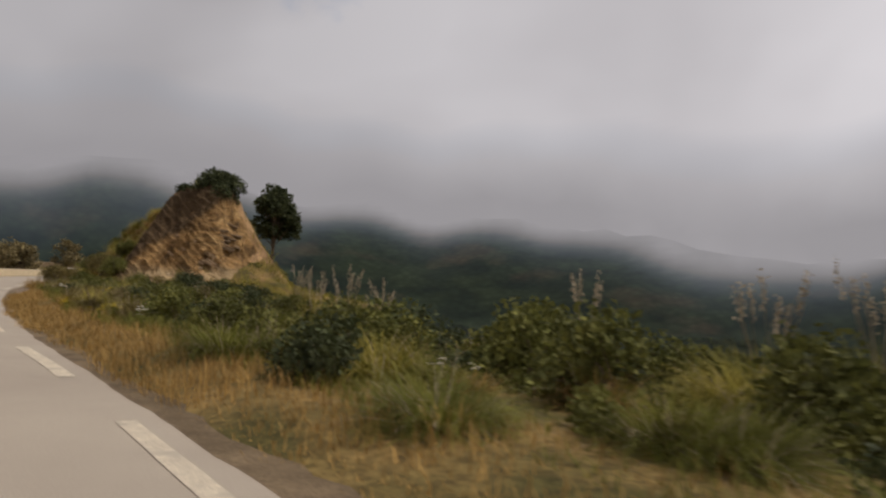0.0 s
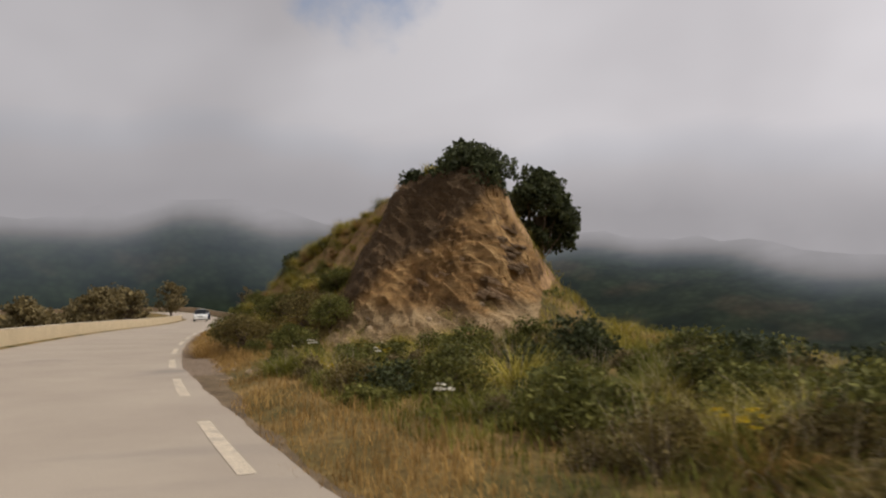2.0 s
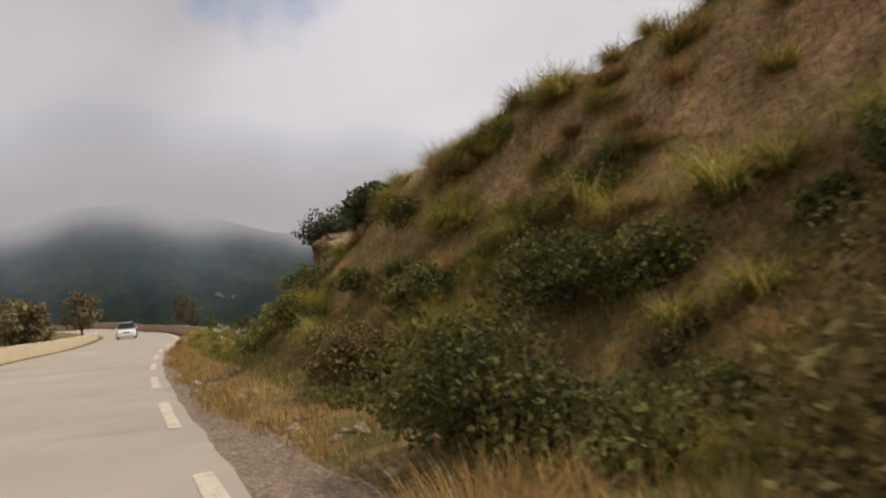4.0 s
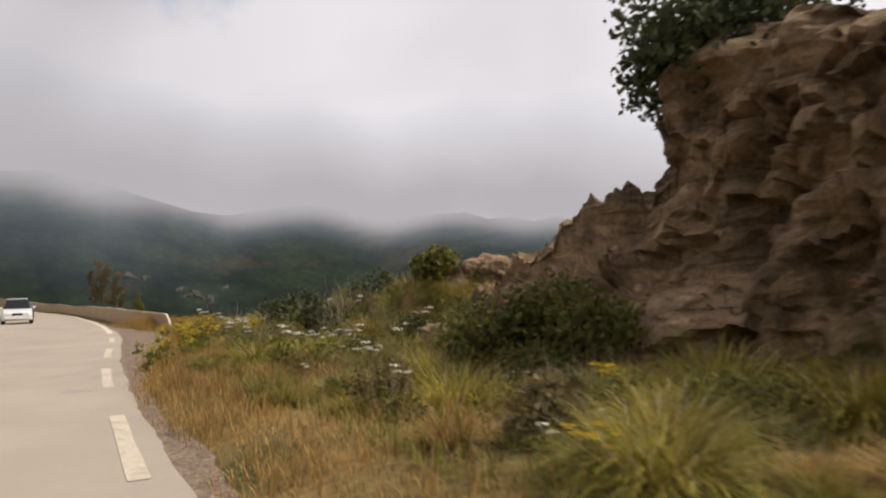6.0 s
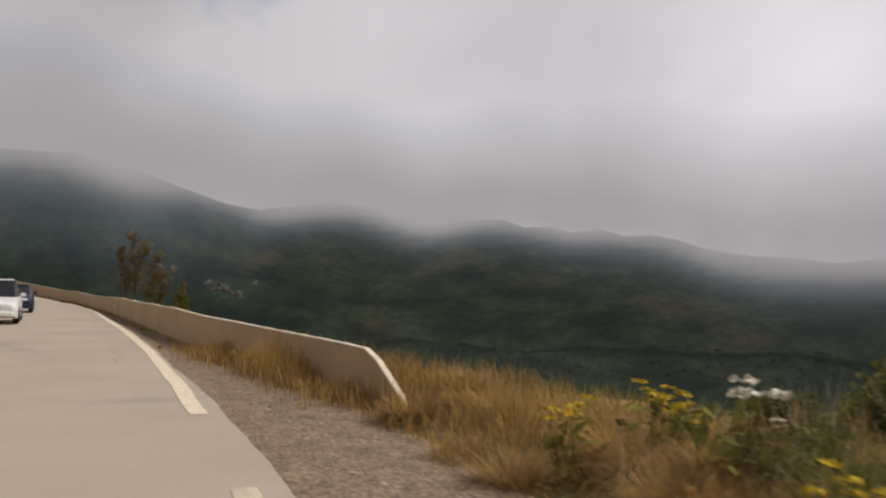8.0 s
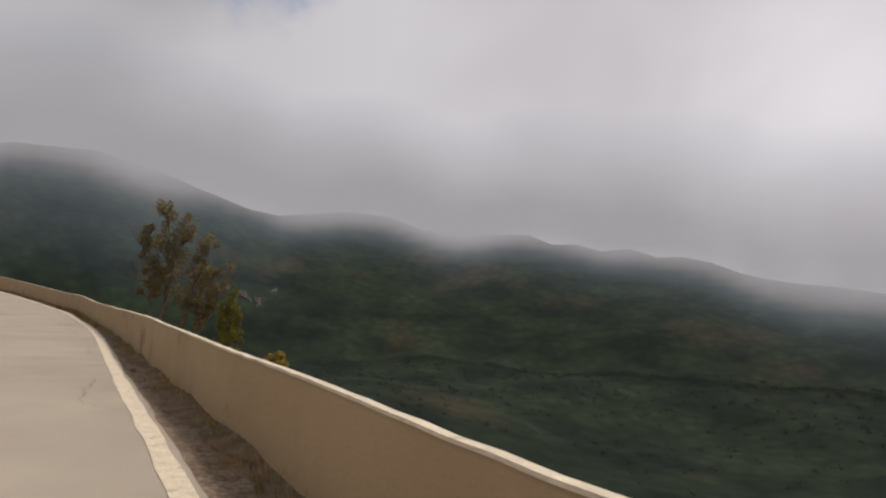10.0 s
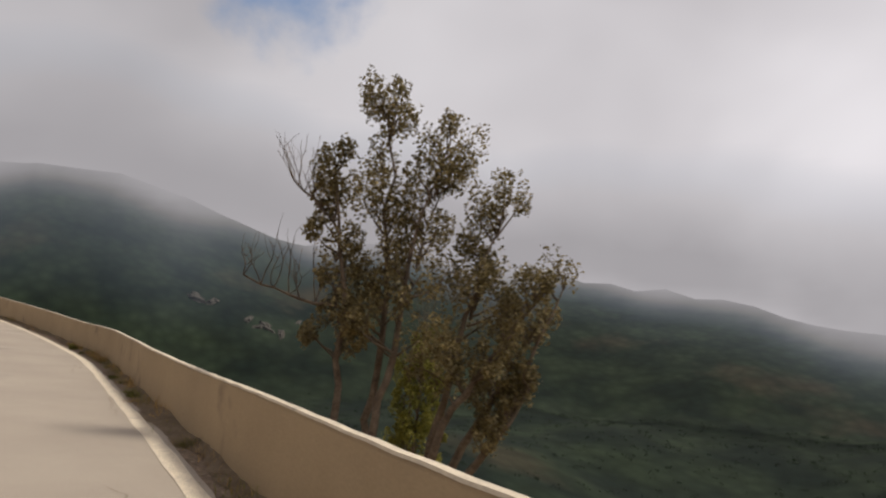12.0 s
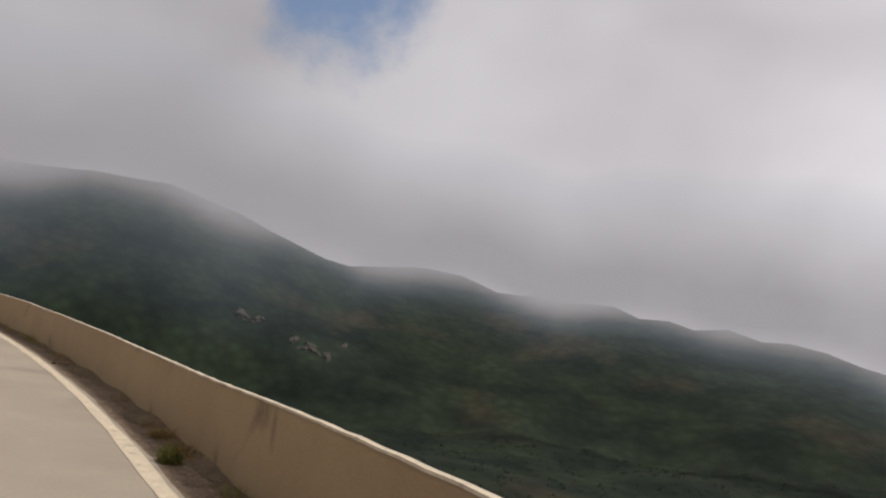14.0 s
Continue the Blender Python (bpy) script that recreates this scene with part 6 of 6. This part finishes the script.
M_PAINT_W = material("white_car_paint", (0.72, 0.72, 0.70), (0.68, 0.68, 0.66), 1, 0.25, 0, 30)
M_PAINT_D = material("dark_blue_car_paint", (0.02, 0.028, 0.055), (0.017, 0.022, 0.045), 1, 0.22, 0, 30)
M_GLASS = material("dark_car_glass", (0.015, 0.017, 0.02), (0.012, 0.013, 0.016), 1, 0.06, 0, 30)
M_RUBBER = material("tyre_rubber", (0.02, 0.02, 0.02), (0.015, 0.015, 0.015), 4, 0.9, 0.2, 60)
M_STEEL = material("wheel_alloy", (0.45, 0.45, 0.46), (0.35, 0.35, 0.36), 4, 0.35, 0, 60)
M_LAMP = material("lamp_lens", (0.85, 0.85, 0.84), (0.75, 0.75, 0.74), 4, 0.1, 0, 60)


def loft(sections):
    """A closed body from rings of (y, z) points at each x."""
    bm = bmesh.new()
    rings = [[bm.verts.new((x, y, z)) for y, z in ring] for x, ring in sections]
    n = len(rings[0])
    for a, b in zip(rings, rings[1:]):
        for k in range(n):
            bm.faces.new((a[k], a[(k + 1) % n], b[(k + 1) % n], b[k]))
    bm.faces.new(rings[0][::-1])
    bm.faces.new(rings[-1])
    bmesh.ops.recalc_face_normals(bm, faces=bm.faces)
    bmesh.ops.bevel(bm, geom=bm.edges[:], offset=0.03, segments=1, affect="EDGES", clamp_overlap=True)
    return bm


def car(s, d, paint, tall, label):
    """An oncoming car: x is its length, nose at -x."""
    x, y = on_line(s, d)
    k = int(np.argmin(np.abs(RUN - s)))
    ang = math.degrees(math.atan2(TAN[k][1], TAN[k][0]))
    ob = empty("car", pose(x, y, 0.003 + climb(s), 0, 0, ang))
    w, h = 0.88, tall

    def ring(z0, z1, ww, top):
        return [(-ww, z0), (-ww, z1 * 0.8), (-ww * top, z1), (ww * top, z1), (ww, z1 * 0.8), (ww, z0)]

    low = [(-2.15, ring(0.3, 0.66, w * 0.86, 0.86)), (-1.95, ring(0.22, 0.82, w * 0.97, 0.9)), (-1.0, ring(0.2, 0.98, w, 0.92)), (0.6, ring(0.2, 1.0, w, 0.93)), (1.8, ring(0.22, 1.0, w * 0.98, 0.92)), (2.1, ring(0.34, 0.9, w * 0.88, 0.9))]
    part("body", loft(low), paint, ob)
    cab = [(-1.05, ring(0.9, 0.98, w * 0.9, 0.9)), (-0.3, ring(0.9, h - 0.03, w * 0.9, 0.76)), (0.5, ring(0.9, h, w * 0.9, 0.76)), (1.45, ring(0.9, h - 0.08, w * 0.9, 0.78)), (1.95, ring(0.9, 1.0, w * 0.88, 0.9))]
    part("cabin_glass", loft(cab), M_GLASS, ob, "dark tinted glass")
    roof = [(-0.35, [(-w * 0.69, h - 0.04), (-w * 0.66, h + 0.01), (w * 0.66, h + 0.01), (w * 0.69, h - 0.04)]), (0.5, [(-w * 0.69, h - 0.02), (-w * 0.66, h + 0.035), (w * 0.66, h + 0.035), (w * 0.69, h - 0.02)]), (1.5, [(-w * 0.69, h - 0.09), (-w * 0.66, h - 0.05), (w * 0.66, h - 0.05), (w * 0.69, h - 0.09)])]
    part("roof", loft(roof), paint, ob)
    for sy in (-1, 1):
        part("headlight", loft([(-2.14, [(sy * 0.5 - 0.13, 0.6), (sy * 0.5 - 0.13, 0.74), (sy * 0.5 + 0.17, 0.76), (sy * 0.5 + 0.17, 0.62)]), (-1.9, [(sy * 0.55 - 0.13, 0.6), (sy * 0.55 - 0.13, 0.76), (sy * 0.55 + 0.18, 0.78), (sy * 0.55 + 0.18, 0.62)])]), M_LAMP, ob, "clear headlight lens")
        part("mirror", loft([(-0.8, [(sy * 0.95 - 0.09, 1.0), (sy * 0.95 - 0.09, 1.12), (sy * 0.95 + 0.09, 1.12), (sy * 0.95 + 0.09, 1.0)]), (-0.68, [(sy * 0.95 - 0.09, 1.0), (sy * 0.95 - 0.09, 1.13), (sy * 0.95 + 0.09, 1.13), (sy * 0.95 + 0.09, 1.0)])]), paint, ob)
        for wx in (-1.35, 1.3):
            bm = bmesh.new()
            bmesh.ops.create_cone(bm, cap_ends=True, segments=24, radius1=0.33, radius2=0.33, depth=0.21, matrix=pose(wx, sy * 0.79, 0.33, 90))
            bmesh.ops.bevel(bm, geom=[e for e in bm.edges if len(e.link_faces) == 2 and e.calc_face_angle() > 1], offset=0.04, segments=2, affect="EDGES")
            tyre = part("tyre", bm, M_RUBBER, ob)
            bm = bmesh.new()
            bmesh.ops.create_cone(bm, cap_ends=True, segments=20, radius1=0.21, radius2=0.19, depth=0.03, matrix=pose(wx, sy * 0.9, 0.33, 90 * sy))
            part("rim", bm, M_STEEL, tyre)
    part("grille", loft([(-2.17, [(-0.3, 0.56), (-0.3, 0.7), (0.3, 0.7), (0.3, 0.56)]), (-2.1, [(-0.32, 0.55), (-0.32, 0.71), (0.32, 0.71), (0.32, 0.55)])]), M_RUBBER, ob, "black grille")
    part("bumper", loft([(-2.2, [(-0.7, 0.3), (-0.7, 0.46), (0.7, 0.46), (0.7, 0.3)]), (-2.0, [(-0.82, 0.26), (-0.82, 0.5), (0.82, 0.5), (0.82, 0.26)])]), paint, ob)
    part("number_plate", loft([(-2.215, [(-0.25, 0.34), (-0.25, 0.44), (0.25, 0.44), (0.25, 0.34)]), (-2.195, [(-0.25, 0.34), (-0.25, 0.44), (0.25, 0.44), (0.25, 0.34)])]), M_LAMP, ob, "plain pale plate")
    return tagged(ob, label, "car", "oncoming cars")


car(S_CAR_W, -4.1, M_PAINT_W, 1.62, "white sport utility car coming along the road")
car(S_CAR_D, -4.0, M_PAINT_D, 1.45, "dark blue hatchback coming along the road")


# ---- weep holes low in the parapet, as flat dark discs ----
def weep_hole(s, z, size, seed):
    """A flat ragged disc on the wall's face; a pit's shade put into its colour."""
    r = np.random.RandomState(seed)
    bm = bmesh.new()
    rim = []
    for k in range(9):
        a, q = 2 * math.pi * k / 9, size * r.uniform(0.7, 1.25)
        x, y = on_line(s + q * math.cos(a), float(wall_d(s)) - 0.004)
        rim.append(bm.verts.new((x, y, z + q * math.sin(a))))
    bm.faces.new(rim)
    part("weep_hole", bm, M_DIRT, wall)


wall = bpy.data.objects["parapet_valley"]
for k, (hs, hz) in enumerate(((168.2, 0.16), (168.35, 0.2), (168.5, 0.15), (181.4, 0.2), (196.0, 0.18))):
    weep_hole(hs, hz, 0.018, 90 + k)
